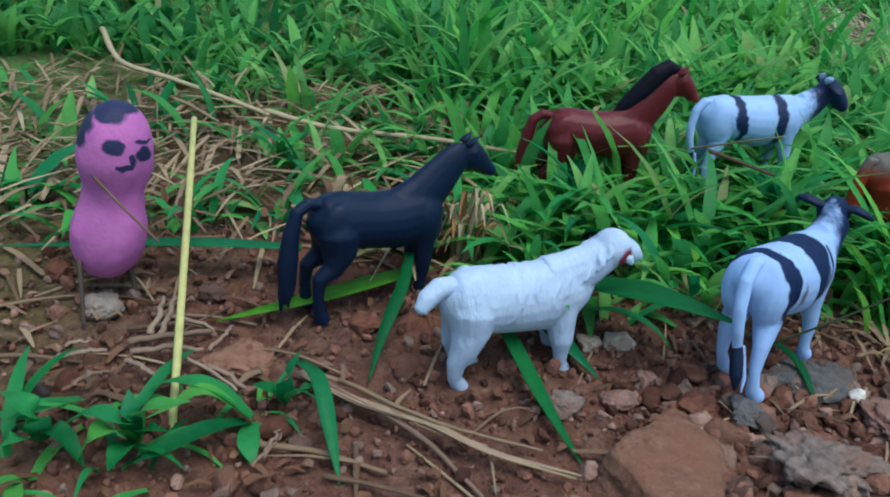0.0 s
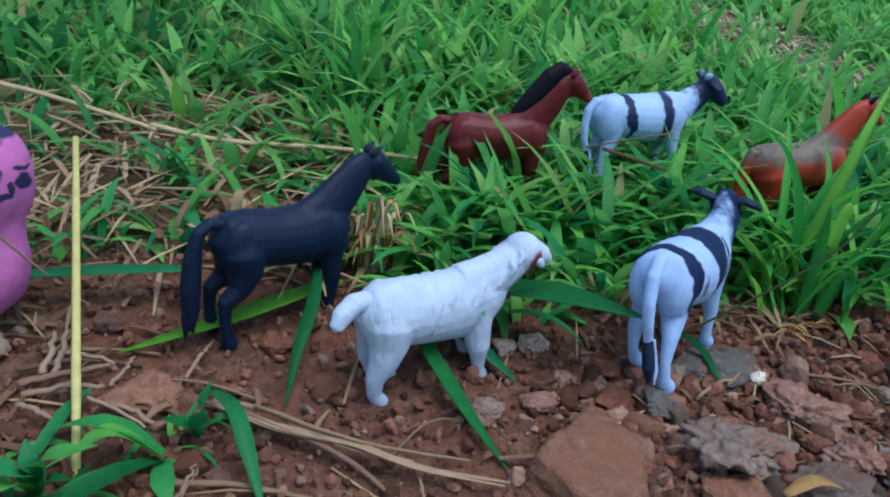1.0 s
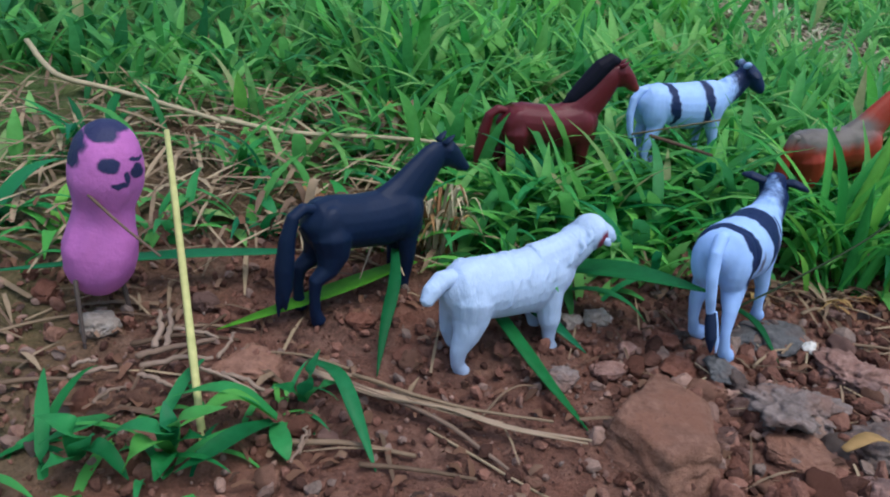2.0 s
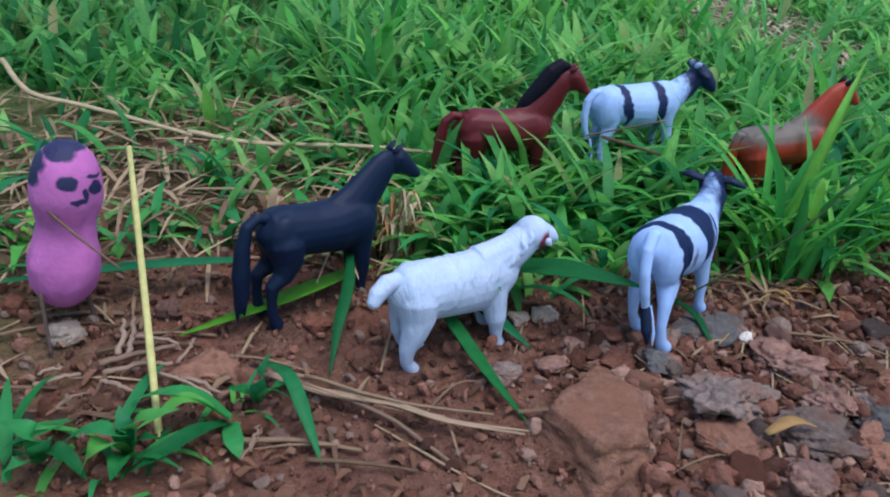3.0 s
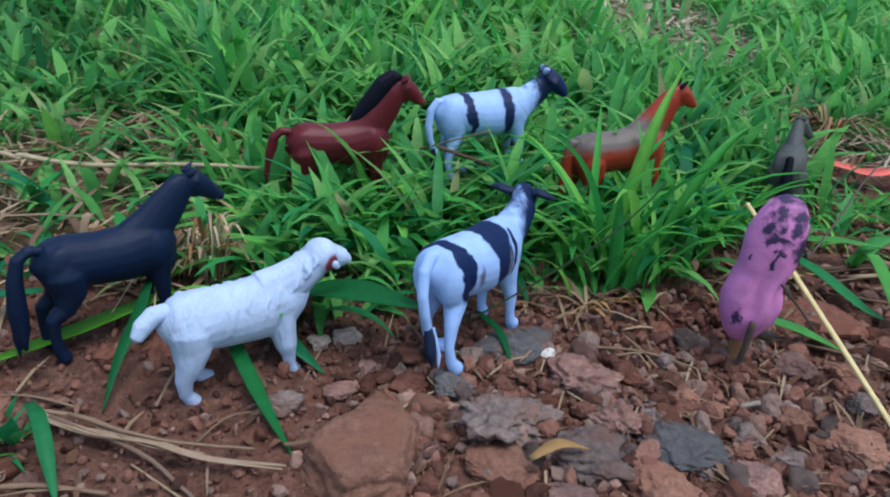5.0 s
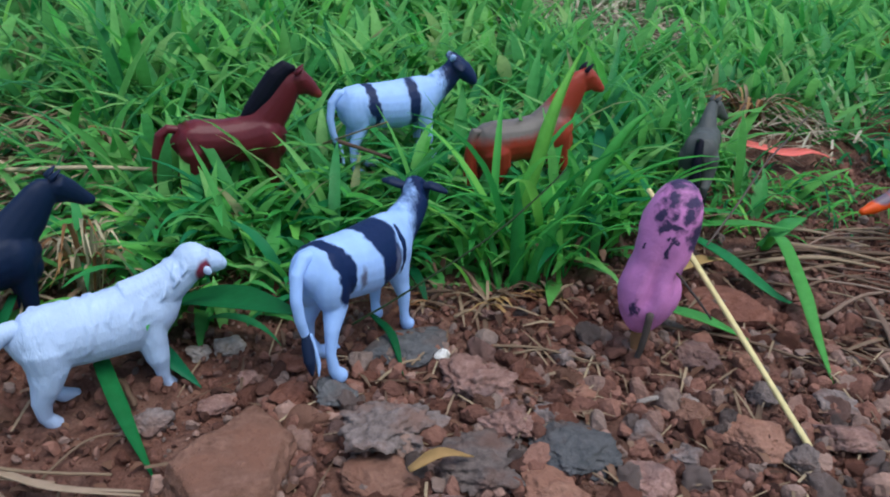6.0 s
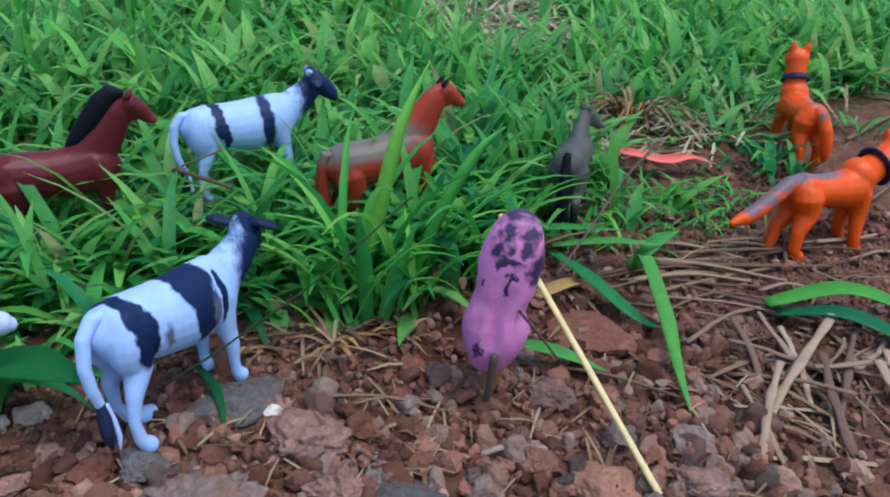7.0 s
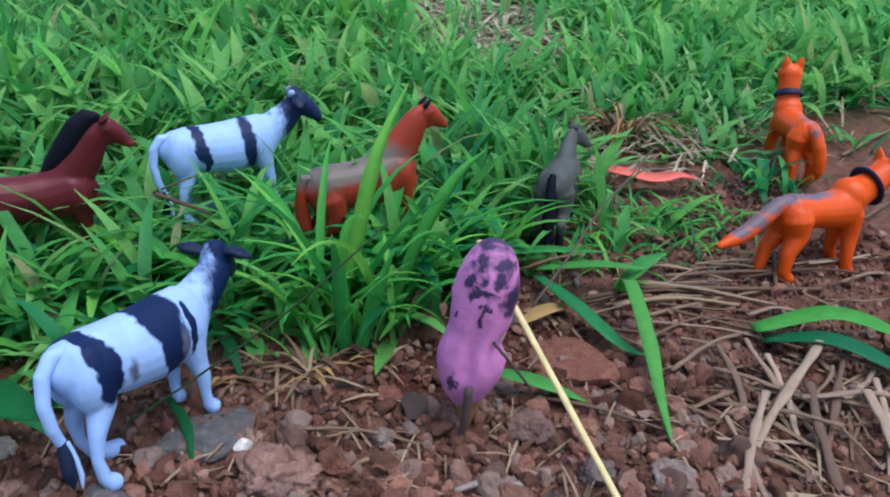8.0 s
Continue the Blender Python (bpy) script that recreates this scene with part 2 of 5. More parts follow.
def ball(bm, centre, radii, turn=None):
    m = Matrix.Translation(centre) @ (turn.to_4x4() if turn else Matrix()) @ Matrix.Diagonal((*radii, 1))
    bmesh.ops.create_uvsphere(bm, u_segments=16, v_segments=10, radius=1.0, matrix=m)


def fused(name, bm, material, parent, size, voxel=0.016, smooth=8, label=""):
    """One skin over overlapping forms, scaled from the toy's units to metres."""
    scale = size if isinstance(size, tuple) else (size,) * 3
    bmesh.ops.scale(bm, vec=scale, verts=bm.verts)
    ob = part(name, bm, material, parent, label)
    skin = ob.modifiers.new("skin", "REMESH")
    skin.mode, skin.voxel_size, skin.use_smooth_shade = "VOXEL", voxel * scale[2], True
    soft = ob.modifiers.new("soften", "SMOOTH")
    soft.factor, soft.iterations = 0.5, smooth
    return ob


def scaled(name, bm, material, parent, size, label=""):
    bmesh.ops.scale(bm, vec=(size,) * 3, verts=bm.verts)
    bmesh.ops.recalc_face_normals(bm, faces=bm.faces)
    return part(name, bm, material, parent, label)


def cone(bm, base, tip, r, flat=0.5, sides=8):
    mid = Vector(base).lerp(Vector(tip), 0.55)
    tube(bm, [base, mid, tip], [(r, r * flat), (r * 0.85, r * flat * 0.8), (r * 0.15, r * flat * 0.2)], sides)


def rock_mesh(name, size, seed, planes=14, detail=5, rough=0.12, near=0.58, sides=()):
    """A broken stone: a ball cut flat by random planes, then roughened. sides: faces of its own, as degrees, distance and upward tilt."""
    rng = random.Random(seed)
    bm = bmesh.new()
    bmesh.ops.create_icosphere(bm, subdivisions=detail, radius=1.0)
    cuts = []
    for _ in range(planes):
        v = Vector((rng.gauss(0, 1), rng.gauss(0, 1), rng.gauss(0, 1))).normalized()
        cuts.append((v, rng.uniform(near, 0.9)))
    for deg, d, tilt in sides:
        cuts.append((Vector((math.cos(radians(deg)), math.sin(radians(deg)), tilt)).normalized(), d))
    off = Vector((rng.random() * 50, rng.random() * 50, 0))
    for v in bm.verts:
        p = v.co.normalized()
        far = 1.0
        for n, d in cuts:
            c = p.dot(n)
            if c > 0.05:
                far = min(far, d / c)
        far *= 1 + rough * noise.noise(p * 1.7 + off) + rough * 0.7 * noise.noise(p * 4.3 + off) + rough * 0.4 * noise.noise(p * 10 + off) + rough * 0.22 * noise.noise(p * 23 + off)
        v.co = Vector((p.x * size[0], p.y * size[1], p.z * size[2])) * far
    me = bpy.data.meshes.new(name)
    bm.to_mesh(me)
    bm.free()
    return me


def ribbon_data(pts, width, fold=0.25, tip=0.0, root=0.5, up=(0, 0, 1)):
    """A folded leaf blade along a line of points: three vertices across, pointed at its tip. Returns vertices and faces."""
    pts = [Vector(p) for p in pts]
    verts, faces, n = [], [], len(pts)
    for i, p in enumerate(pts):
        s = i / (n - 1)
        ahead = (pts[min(i + 1, n - 1)] - pts[max(i - 1, 0)]).normalized()
        side = ahead.cross(Vector(up))
        if side.length < 0.1:
            side = ahead.cross(Vector((1, 0, 0)))
        side.normalize()
        lift = side.cross(ahead)
        w = width * 0.5 * (root + (1 - root) * min(1, s / 0.3)) * (tip + (1 - tip) * min(1, (1 - s) / 0.45) ** 0.8)
        w = max(w, width * 0.02)
        verts += [p - side * w + lift * w * fold, p, p + side * w + lift * w * fold]
    for i in range(n - 1):
        a = 3 * i
        faces += [(a, a + 1, a + 4, a + 3), (a + 1, a + 2, a + 5, a + 4)]
    return [tuple(v) for v in verts], faces


def spline(pts, steps):
    """Catmull-Rom through the points."""
    pts = [Vector(p) for p in pts]
    pts = [pts[0] * 2 - pts[1]] + pts + [pts[-1] * 2 - pts[-2]]
    out = []
    for i in range(1, len(pts) - 2):
        a, b, c, d = pts[i - 1 : i + 3]
        for k in range(steps):
            t = k / steps
            out.append(0.5 * (2 * b + (c - a) * t + (2 * a - 5 * b + 4 * c - d) * t * t + (3 * b - a - 3 * c + d) * t ** 3))
    return out + [pts[-2]]


def on_ground(x, y, h=0.0):
    return Vector((x, y, ground_z(x, y) + h))


# ---- the ground ----
def ground_sheet():
    def line(lo, hi, step, grow, reach):
        mid = [lo + step * i for i in range(int((hi - lo) / step) + 1)]
        out, s, v = [], step, mid[-1]
        while v < reach:
            s *= grow
            v += s
            out.append(v)
        back, s, v = [], step, mid[0]
        while v > -reach:
            s *= grow
            v -= s
            back.append(v)
        return back[::-1] + mid + out

    xs, ys = line(-0.16, 0.5, 0.0017, 1.1, 300), line(0.06, 0.33, 0.0017, 1.1, 300)
    verts = [(x, y, ground_z(x, y)) for y in ys for x in xs]
    w = len(xs)
    faces = [(j * w + i, j * w + i + 1, (j + 1) * w + i + 1, (j + 1) * w + i) for j in range(len(ys) - 1) for i in range(w - 1)]
    me = bpy.data.meshes.new("ground")
    me.from_pydata(verts, [], faces)
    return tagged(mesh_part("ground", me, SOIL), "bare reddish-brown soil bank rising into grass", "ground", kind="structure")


ground_sheet()


# ---- toy animals ----
BLACK_COAT = painted("black_plastic", (0.0025, 0.011, 0.038), (), 0.0414, 0.55, spec=0.22)
SHEEP_COAT = painted("white_wool", (0.41, 0.525, 0.735), (((0.17, 0.02, 0.045), 0.3, [((0.84, 0.15, 1.03), (0.09, 0.1, 0.125)), ((0.84, -0.15, 1.03), (0.09, 0.1, 0.125))]),), 0.0375, 0.65, 0.03, 0.25, 0.2)
SHEEP_EAR = painted("white_ear_plastic", (0.41, 0.525, 0.735), (), 0.0375, 0.65, 0.03, 0.25)


def four_legs(bm, fore, hind, foot, y_f, y_h):
    """Legs from lists of (x, z, radius); foot shifts a leg's end by (along, aside, up)."""
    for sign in (-1, 1):
        for chain, y, key in ((fore, y_f, "f"), (hind, y_h, "h")):
            dx, dy, dz = foot.get((key, sign), (0.0, 0.0, 0.0))
            n = len(chain) - 1
            pts = []
            for i, (x, z, r) in enumerate(chain):
                k = (i / n) ** 1.5
                pts.append((x + dx * k, sign * (y * (0.62 + 0.38 * min(1, i / 2)) + dy * k), z + dz * k))
            x, z, r = chain[0]
            haunch = [(x, sign * y * 0.3, z + 1.1 * r), (x, sign * y * 0.5, z + 0.55 * r)]
            tube(bm, haunch + pts, [r * 0.45, r * 0.8] + [c[2] for c in chain], 12)


def horse(name, m, size, coat, mane, tail, label, foot=None, neck_up=0.0, close_tail=False, ears=None, arched=False, turn=0.0):
    top = thing(name, m, label, "toy horse", "toy animals on the grass")
    c, s = math.cos(radians(turn)), math.sin(radians(turn))

    def aside(x, y, z):
        """Turns the head about the poll."""
        return (0.66 + (x - 0.66) * c - y * s, (x - 0.66) * s + y * c, z)

    bm = bmesh.new()
    tube(bm, [(-0.61, 0, 0.84), (-0.54, 0, 0.84), (-0.39, 0, 0.835), (-0.12, 0, 0.815), (0.12, 0, 0.81), (0.32, 0, 0.84), (0.46, 0, 0.85), (0.53, 0, 0.84)],
         [0.09, (0.175, 0.19), (0.215, 0.235), (0.21, 0.23), (0.212, 0.25), (0.195, 0.26), (0.15, 0.20), 0.08], 18)
    u = neck_up
    tube(bm, [(0.18, 0, 0.89), (0.35, 0, 1.0), (0.49, 0, 1.165 + u * 0.5), (0.61, 0, 1.32 + u), (0.67, 0, 1.40 + u)],
         [(0.14, 0.21), (0.125, 0.21), (0.1, 0.178), (0.084, 0.135), (0.06, 0.085)], 14)
    face = [(0.65, 1.38), (0.74, 1.36), (0.83, 1.30), (0.92, 1.235), (0.975, 1.195)]
    if arched:
        face = [(0.63, 1.40), (0.71, 1.375), (0.78, 1.32), (0.85, 1.26), (0.885, 1.22)]
    tube(bm, [aside(x, 0, z + u) for x, z in face], [0.06, (0.086, 0.115), (0.072, 0.1), (0.058, 0.074), (0.054, 0.06)], 12)
    ball(bm, aside(face[1][0] + 0.02, 0, 1.29 + u), (0.085, 0.062, 0.085))
    ball(bm, aside(face[4][0] + 0.02, 0, face[4][1] - 0.005 + u), (0.05, 0.052, 0.05))
    four_legs(bm, [(0.36, 0.76, 0.13), (0.375, 0.58, 0.09), (0.39, 0.42, 0.066), (0.385, 0.24, 0.047), (0.39, 0.11, 0.048), (0.41, 0.055, 0.058), (0.42, 0.012, 0.066)],
              [(-0.42, 0.76, 0.18), (-0.40, 0.59, 0.138), (-0.455, 0.475, 0.088), (-0.555, 0.395, 0.063), (-0.55, 0.25, 0.047), (-0.53, 0.12, 0.05), (-0.505, 0.055, 0.06), (-0.485, 0.012, 0.068)],
              foot or {}, 0.11, 0.125)
    ball(bm, (0.43, 0, 0.72), (0.13, 0.14, 0.17))
    for sign in (-1, 1):
        ball(bm, aside(0.74, sign * 0.068, 1.385 + u), (0.028, 0.022, 0.024))
        ball(bm, (0.33, sign * 0.12, 0.82), (0.13, 0.09, 0.19))
        ball(bm, (-0.43, sign * 0.11, 0.82), (0.16, 0.1, 0.21))
        tube(bm, [(0.24, sign * 0.05, 1.07), (0.30, sign * 0.135, 0.98), (0.36, sign * 0.165, 0.88), (0.42, sign * 0.16, 0.76)], [0.01, 0.02, 0.022, 0.01], 8)
    fused("body", bm, coat, top, size, 0.0125, 9)
    bm = bmesh.new()
    k = 0.1 if close_tail else 0.0
    tube(bm, [(-0.54, 0, 0.97), (-0.65 + k * 0.3, 0, 0.995), (-0.735 + k, 0, 0.93), (-0.77 + k, 0, 0.75), (-0.775 + k, 0, 0.5), (-0.765 + k, 0, 0.3), (-0.755 + k, 0, 0.16)],
         [0.046, 0.05, 0.054, 0.066, 0.082, 0.07, 0.03], 12)
    for dx, dy, low in ((-0.04, 0.0, 0.06), (0.03, 0.03, 0.1), (0.0, -0.04, 0.13)):
        tube(bm, [(-0.77 + k + dx * 0.6, dy * 0.6, 0.42), (-0.765 + k + dx, dy, 0.24), (-0.755 + k + dx, dy, low)], [0.04, 0.034, 0.01], 8)
    fused("tail", bm, tail, top, size, 0.0125, 4)
    if mane:
        bm = bmesh.new()
        tube(bm, [(0.08, 0, 1.02), (0.19, 0, 1.12), (0.33, 0, 1.255 + u * 0.5), (0.47, 0, 1.415 + u), (0.575, 0, 1.505 + u), (0.67, 0, 1.49 + u)],
             [(0.02, 0.02), (0.07, 0.085), (0.085, 0.11), (0.085, 0.11), (0.07, 0.085), (0.03, 0.03)], 10)
        fused("mane", bm, mane, top, size, 0.0125, 3)
    for sign in (-1, 1):
        bm = bmesh.new()
        cone(bm, aside(0.68, sign * 0.045, 1.44 + u), aside(0.765, sign * 0.058, 1.515 + u), 0.042)
        scaled("ear", bm, ears or coat, top, size)
    return top


def cow(name, m, size, coat, dark, light_ears, label, horns, turn=0.0):
    top = thing(name, m, label, "toy cow", "toy animals on the grass")
    c, s = math.cos(radians(turn)), math.sin(radians(turn))

    def aside(x, y, z):
        return (0.9 + (x - 0.9) * c - y * s, (x - 0.9) * s + y * c, z)

    bm = bmesh.new()
    tube(bm, [(-0.67, 0, 0.92), (-0.60, 0, 0.905), (-0.42, 0, 0.88), (-0.15, 0, 0.82), (0.1, 0, 0.79), (0.35, 0, 0.81), (0.55, 0, 0.85), (0.70, 0, 0.87)],
         [0.11, (0.2, 0.2), (0.26, 0.25), (0.285, 0.285), (0.285, 0.31), (0.265, 0.3), (0.215, 0.26), 0.14], 20)
    for sign in (-1, 1):
        ball(bm, (-0.47, sign * 0.11, 0.82), (0.19, 0.15, 0.27))
        ball(bm, (0.46, sign * 0.13, 0.78), (0.14, 0.11, 0.24))
    ball(bm, (0.5, 0, 0.98), (0.2, 0.1, 0.11))
    rough = random.Random(9)
    for k in range(9):
        ball(bm, (0.62 + 0.016 * k, rough.uniform(-0.05, 0.05), 1.075 + 0.006 * k + rough.uniform(-0.02, 0.03)), (0.03, 0.03, 0.035))
    tube(bm, [(0.45, 0, 0.86), (0.65, 0, 0.905), (0.82, 0, 1.0), (0.96, 0, 1.11)], [(0.2, 0.24), (0.175, 0.195), (0.15, 0.17), (0.13, 0.14)], 14)
    tube(bm, [aside(x, 0, z) for x, z in ((0.90, 1.2), (1.0, 1.18), (1.1, 1.095), (1.18, 1.005), (1.22, 0.965))], [0.09, (0.14, 0.13), (0.118, 0.12), (0.095, 0.095), (0.085, 0.075)], 14)
    ball(bm, aside(1.215, 0, 0.955), (0.06, 0.085, 0.065))
    ball(bm, aside(0.98, 0, 1.27), (0.08, 0.09, 0.05))
    for sign in (-1, 1):
        ball(bm, aside(1.04, sign * 0.115, 1.185), (0.04, 0.03, 0.035))
    four_legs(bm, [(0.44, 0.66, 0.14), (0.47, 0.48, 0.088), (0.485, 0.34, 0.062), (0.485, 0.17, 0.044), (0.50, 0.08, 0.052), (0.54, 0.03, 0.072), (0.565, 0.01, 0.06)],
              [(-0.44, 0.77, 0.16), (-0.46, 0.58, 0.105), (-0.56, 0.42, 0.064), (-0.6, 0.24, 0.044), (-0.58, 0.1, 0.052), (-0.53, 0.03, 0.072), (-0.495, 0.01, 0.06)],
              {("h", 1): (0.33, -0.02, 0.0), ("h", -1): (0.0, 0.06, -0.01), ("f", 1): (-0.1, -0.06, 0.09)}, 0.16, 0.15)
    fused("body", bm, coat, top, size, 0.0125, 8)
    for sign, tip in ((-1, -0.03), (1, 0.06)):
        bm = bmesh.new()
        tube(bm, [aside(x, sign * y, z) for x, y, z in ((0.97, 0.08, 1.22), (0.985, 0.15, 1.235), (0.99, 0.23, 1.225 + tip * 0.6), (0.99, 0.31, 1.2 + tip))],
             [(0.045, 0.035), (0.075, 0.04), (0.082, 0.038), (0.03, 0.02)], 10)
        fused("ear", bm, dark, top, size, 0.0115, 3)
        if horns:
            bm = bmesh.new()
            tube(bm, [aside(x, sign * y, z) for x, y, z in ((0.94, 0.04, 1.27), (0.935, 0.1, 1.305), (0.95, 0.14, 1.32))], [0.05, 0.045, 0.02], 8)
            fused("horn", bm, light_ears, top, size, 0.012, 3)
    bm = bmesh.new()
    tube(bm, [(-0.54, 0, 1.04), (-0.66, 0, 1.05), (-0.76, -0.01, 0.95), (-0.805, -0.03, 0.76), (-0.795, -0.05, 0.58), (-0.755, -0.06, 0.44)], [0.055, 0.06, 0.055, 0.05, 0.045, 0.038], 10)
    tail = fused("tail", bm, coat, top, size, 0.012, 4)
    bm = bmesh.new()
    tube(bm, [(-0.755, -0.06, 0.47), (-0.765, -0.08, 0.36), (-0.785, -0.11, 0.24), (-0.785, -0.13, 0.12)], [0.036, 0.052, 0.05, 0.014], 10)
    fused("tail_tuft", bm, dark, tail, size, 0.012, 3, "black tail tuft")
    bm = bmesh.new()
    tube(bm, [(-0.735, -0.09, 0.46), (-0.72, -0.12, 0.32), (-0.725, -0.15, 0.2), (-0.75, -0.165, 0.1)], [0.02, 0.022, 0.022, 0.008], 8)
    fused("tail_strand", bm, coat, tail, size, 0.0115, 2, "white edge of the tail tuft")
    return top


def sheep(m, size):
    top = thing("toy_sheep", m, "white moulded plastic toy sheep with red-ringed face on soil", "toy sheep", "toy animals on the grass")
    bm = bmesh.new()
    tube(bm, [(-0.63, 0, 0.73), (-0.56, 0, 0.72), (-0.38, 0, 0.70), (-0.1, 0, 0.68), (0.2, 0, 0.69), (0.42, 0, 0.74), (0.56, 0, 0.78), (0.64, 0, 0.79)],
         [0.13, (0.21, 0.22), (0.255, 0.275), (0.255, 0.275), (0.25, 0.3), (0.22, 0.28), (0.16, 0.19), 0.09], 20)
    tube(bm, [(0.26, 0, 0.80), (0.43, 0, 0.86), (0.58, 0, 0.93), (0.72, 0, 1.02)], [(0.2, 0.235), (0.18, 0.205), (0.165, 0.18), (0.145, 0.155)], 14)
    ball(bm, (0.79, 0, 1.075), (0.165, 0.17, 0.165))
    tube(bm, [(0.84, 0, 1.065), (0.94, 0, 1.04), (1.015, 0, 1.01)], [(0.125, 0.13), (0.105, 0.11), (0.09, 0.085)], 12)
    ball(bm, (1.03, 0, 1.0), (0.06, 0.078, 0.062))
    four_legs(bm, [(0.36, 0.64, 0.14), (0.37, 0.46, 0.12), (0.385, 0.33, 0.1), (0.40, 0.24, 0.07), (0.415, 0.12, 0.056), (0.45, 0.045, 0.066), (0.48, 0.012, 0.06)],
              [(-0.43, 0.66, 0.2), (-0.44, 0.49, 0.16), (-0.49, 0.36, 0.115), (-0.545, 0.24, 0.078), (-0.545, 0.12, 0.06), (-0.49, 0.04, 0.07), (-0.45, 0.012, 0.062)],
              {("h", 1): (0.22, -0.04, 0.0), ("f", 1): (0.06, -0.03, 0.02), ("h", -1): (0.03, -0.02, -0.07)}, 0.15, 0.16)
    rng = random.Random(5)
    for k in range(12):
        x = -0.46 + 0.105 * k + rng.uniform(-0.03, 0.03)
        up = 0.685 + max(0, x) * 0.2 + max(0, x - 0.4) * 0.5
        for sign in (-1, 1):
            r = 0.25 - 0.12 * max(0, x - 0.1)
            first, reach = rng.uniform(-0.1, 0.8), rng.choice((4, 5, 6, 7))
            arc = [(x + 0.05 - 0.1 * i / reach + rng.uniform(-0.022, 0.022), sign * r * math.sin(a), up + (r + 0.025) * math.cos(a)) for i, a in enumerate([first + 0.26 * j for j in range(reach)])]
            thick = rng.uniform(0.014, 0.025)
            tube(bm, arc, [0.006] + [thick * rng.uniform(0.8, 1.1) for _ in range(reach - 2)] + [0.006], 8)
    fused("body", bm, SHEEP_COAT, top, size, 0.0115, 10)
    bm = bmesh.new()
    tube(bm, [(-0.58, 0, 0.84), (-0.70, -0.02, 0.84), (-0.80, -0.05, 0.77), (-0.86, -0.08, 0.69)], [0.08, 0.085, 0.08, 0.055], 12)
    for k in range(8):
        ball(bm, (-0.68 - 0.022 * k, -0.05 + rng.uniform(-0.05, 0.05), 0.85 - 0.016 * k + rng.uniform(-0.03, 0.03)), (0.035, 0.04, 0.035))
    fused("tail", bm, SHEEP_COAT, top, size, 0.013, 3)
    for sign in (-1, 1):
        bm = bmesh.new()
        tube(bm, [(0.835, sign * 0.125, 1.055), (0.868, sign * 0.155, 1.04), (0.888, sign * 0.17, 1.005)], [(0.022, 0.032), (0.028, 0.044), (0.018, 0.024)], 10)
        fused("ear", bm, SHEEP_EAR, top, size, 0.0115, 3)
    return top


def dog(m, size, coat, collar, label, tail_pts, lean=0.0):
    """lean: how far the neck reaches forward instead of up."""
    top = thing("toy_dog", m, label, "toy dog", "toy animals on the grass")
    k = lean

    def reach(x, z):
        """A point of the neck and head, bent forward about the shoulder."""
        a = -radians(42) * k
        dx, dz = x - 0.38, z - 0.86
        return (0.38 + dx * math.cos(a) - dz * math.sin(a), 0.86 + dx * math.sin(a) + dz * math.cos(a))

    def at(x, y, z):
        u, v = reach(x, z)
        return (u, y, v)

    bm = bmesh.new()
    tube(bm, [(-0.58, 0, 0.76), (-0.48, 0, 0.74), (-0.2, 0, 0.73), (0.1, 0, 0.73), (0.32, 0, 0.74), (0.5, 0, 0.78)],
         [0.12, (0.195, 0.2), (0.19, 0.18), (0.205, 0.2), (0.225, 0.25), 0.13], 16)
    tube(bm, [at(0.34, 0, 0.84), at(0.44, 0, 1.0), at(0.5, 0, 1.17), at(0.53, 0, 1.32)], [(0.19, 0.2), (0.168, 0.175), (0.155, 0.155), (0.16, 0.15)], 14)
    ball(bm, (0.36, 0, 0.88), (0.2, 0.21, 0.2))
    # the head keeps level whatever the neck does
    hx, hz = reach(0.56, 1.37)
    ball(bm, (hx, 0, hz), (0.175, 0.18, 0.155))
    tube(bm, [(hx + 0.06, 0, hz - 0.01), (hx + 0.2, 0, hz - 0.06), (hx + 0.3, 0, hz - 0.1)], [0.125, (0.095, 0.085), (0.06, 0.055)], 12)
    for sign in (-1, 1):
        cone(bm, (hx - 0.03, sign * 0.09, hz + 0.09), (hx - 0.04, sign * 0.115, hz + 0.27), 0.075, 0.6)
        ball(bm, (-0.44, sign * 0.1, 0.68), (0.16, 0.1, 0.2))
    four_legs(bm, [(0.36, 0.68, 0.14), (0.38, 0.46, 0.092), (0.37, 0.24, 0.072), (0.39, 0.08, 0.07), (0.44, 0.03, 0.078)],
              [(-0.44, 0.66, 0.18), (-0.42, 0.48, 0.125), (-0.52, 0.3, 0.08), (-0.53, 0.12, 0.068), (-0.5, 0.05, 0.072), (-0.44, 0.03, 0.078)],
              {("h", 1): (-0.14, 0.0, 0.0), ("f", 1): (0.1, 0.0, 0.0)}, 0.13, 0.14)
    fused("body", bm, coat, top, size, 0.014, 11)
    bm = bmesh.new()
    tube(bm, tail_pts, [0.085, 0.09, 0.092, 0.088, 0.075, 0.035], 12)
    fused("tail", bm, coat, top, size, 0.014, 5)
    bm = bmesh.new()
    ring = [at(0.47 + 0.17 * math.cos(a), 0.17 * math.sin(a), 1.1 - 0.075 * math.cos(a)) for a in [2 * math.pi * i / 28 for i in range(29)]]
    tube(bm, ring, [(0.024, 0.058)] * 29, 8)
    scaled("collar", bm, collar, top, size, "dark blue collar band")
    return top


def stand(x, y, z, yaw, pitch=0.0, roll=0.0):
    return Matrix.Translation((x, y, z)) @ Euler((radians(roll), radians(pitch), radians(yaw))).to_matrix().to_4x4()


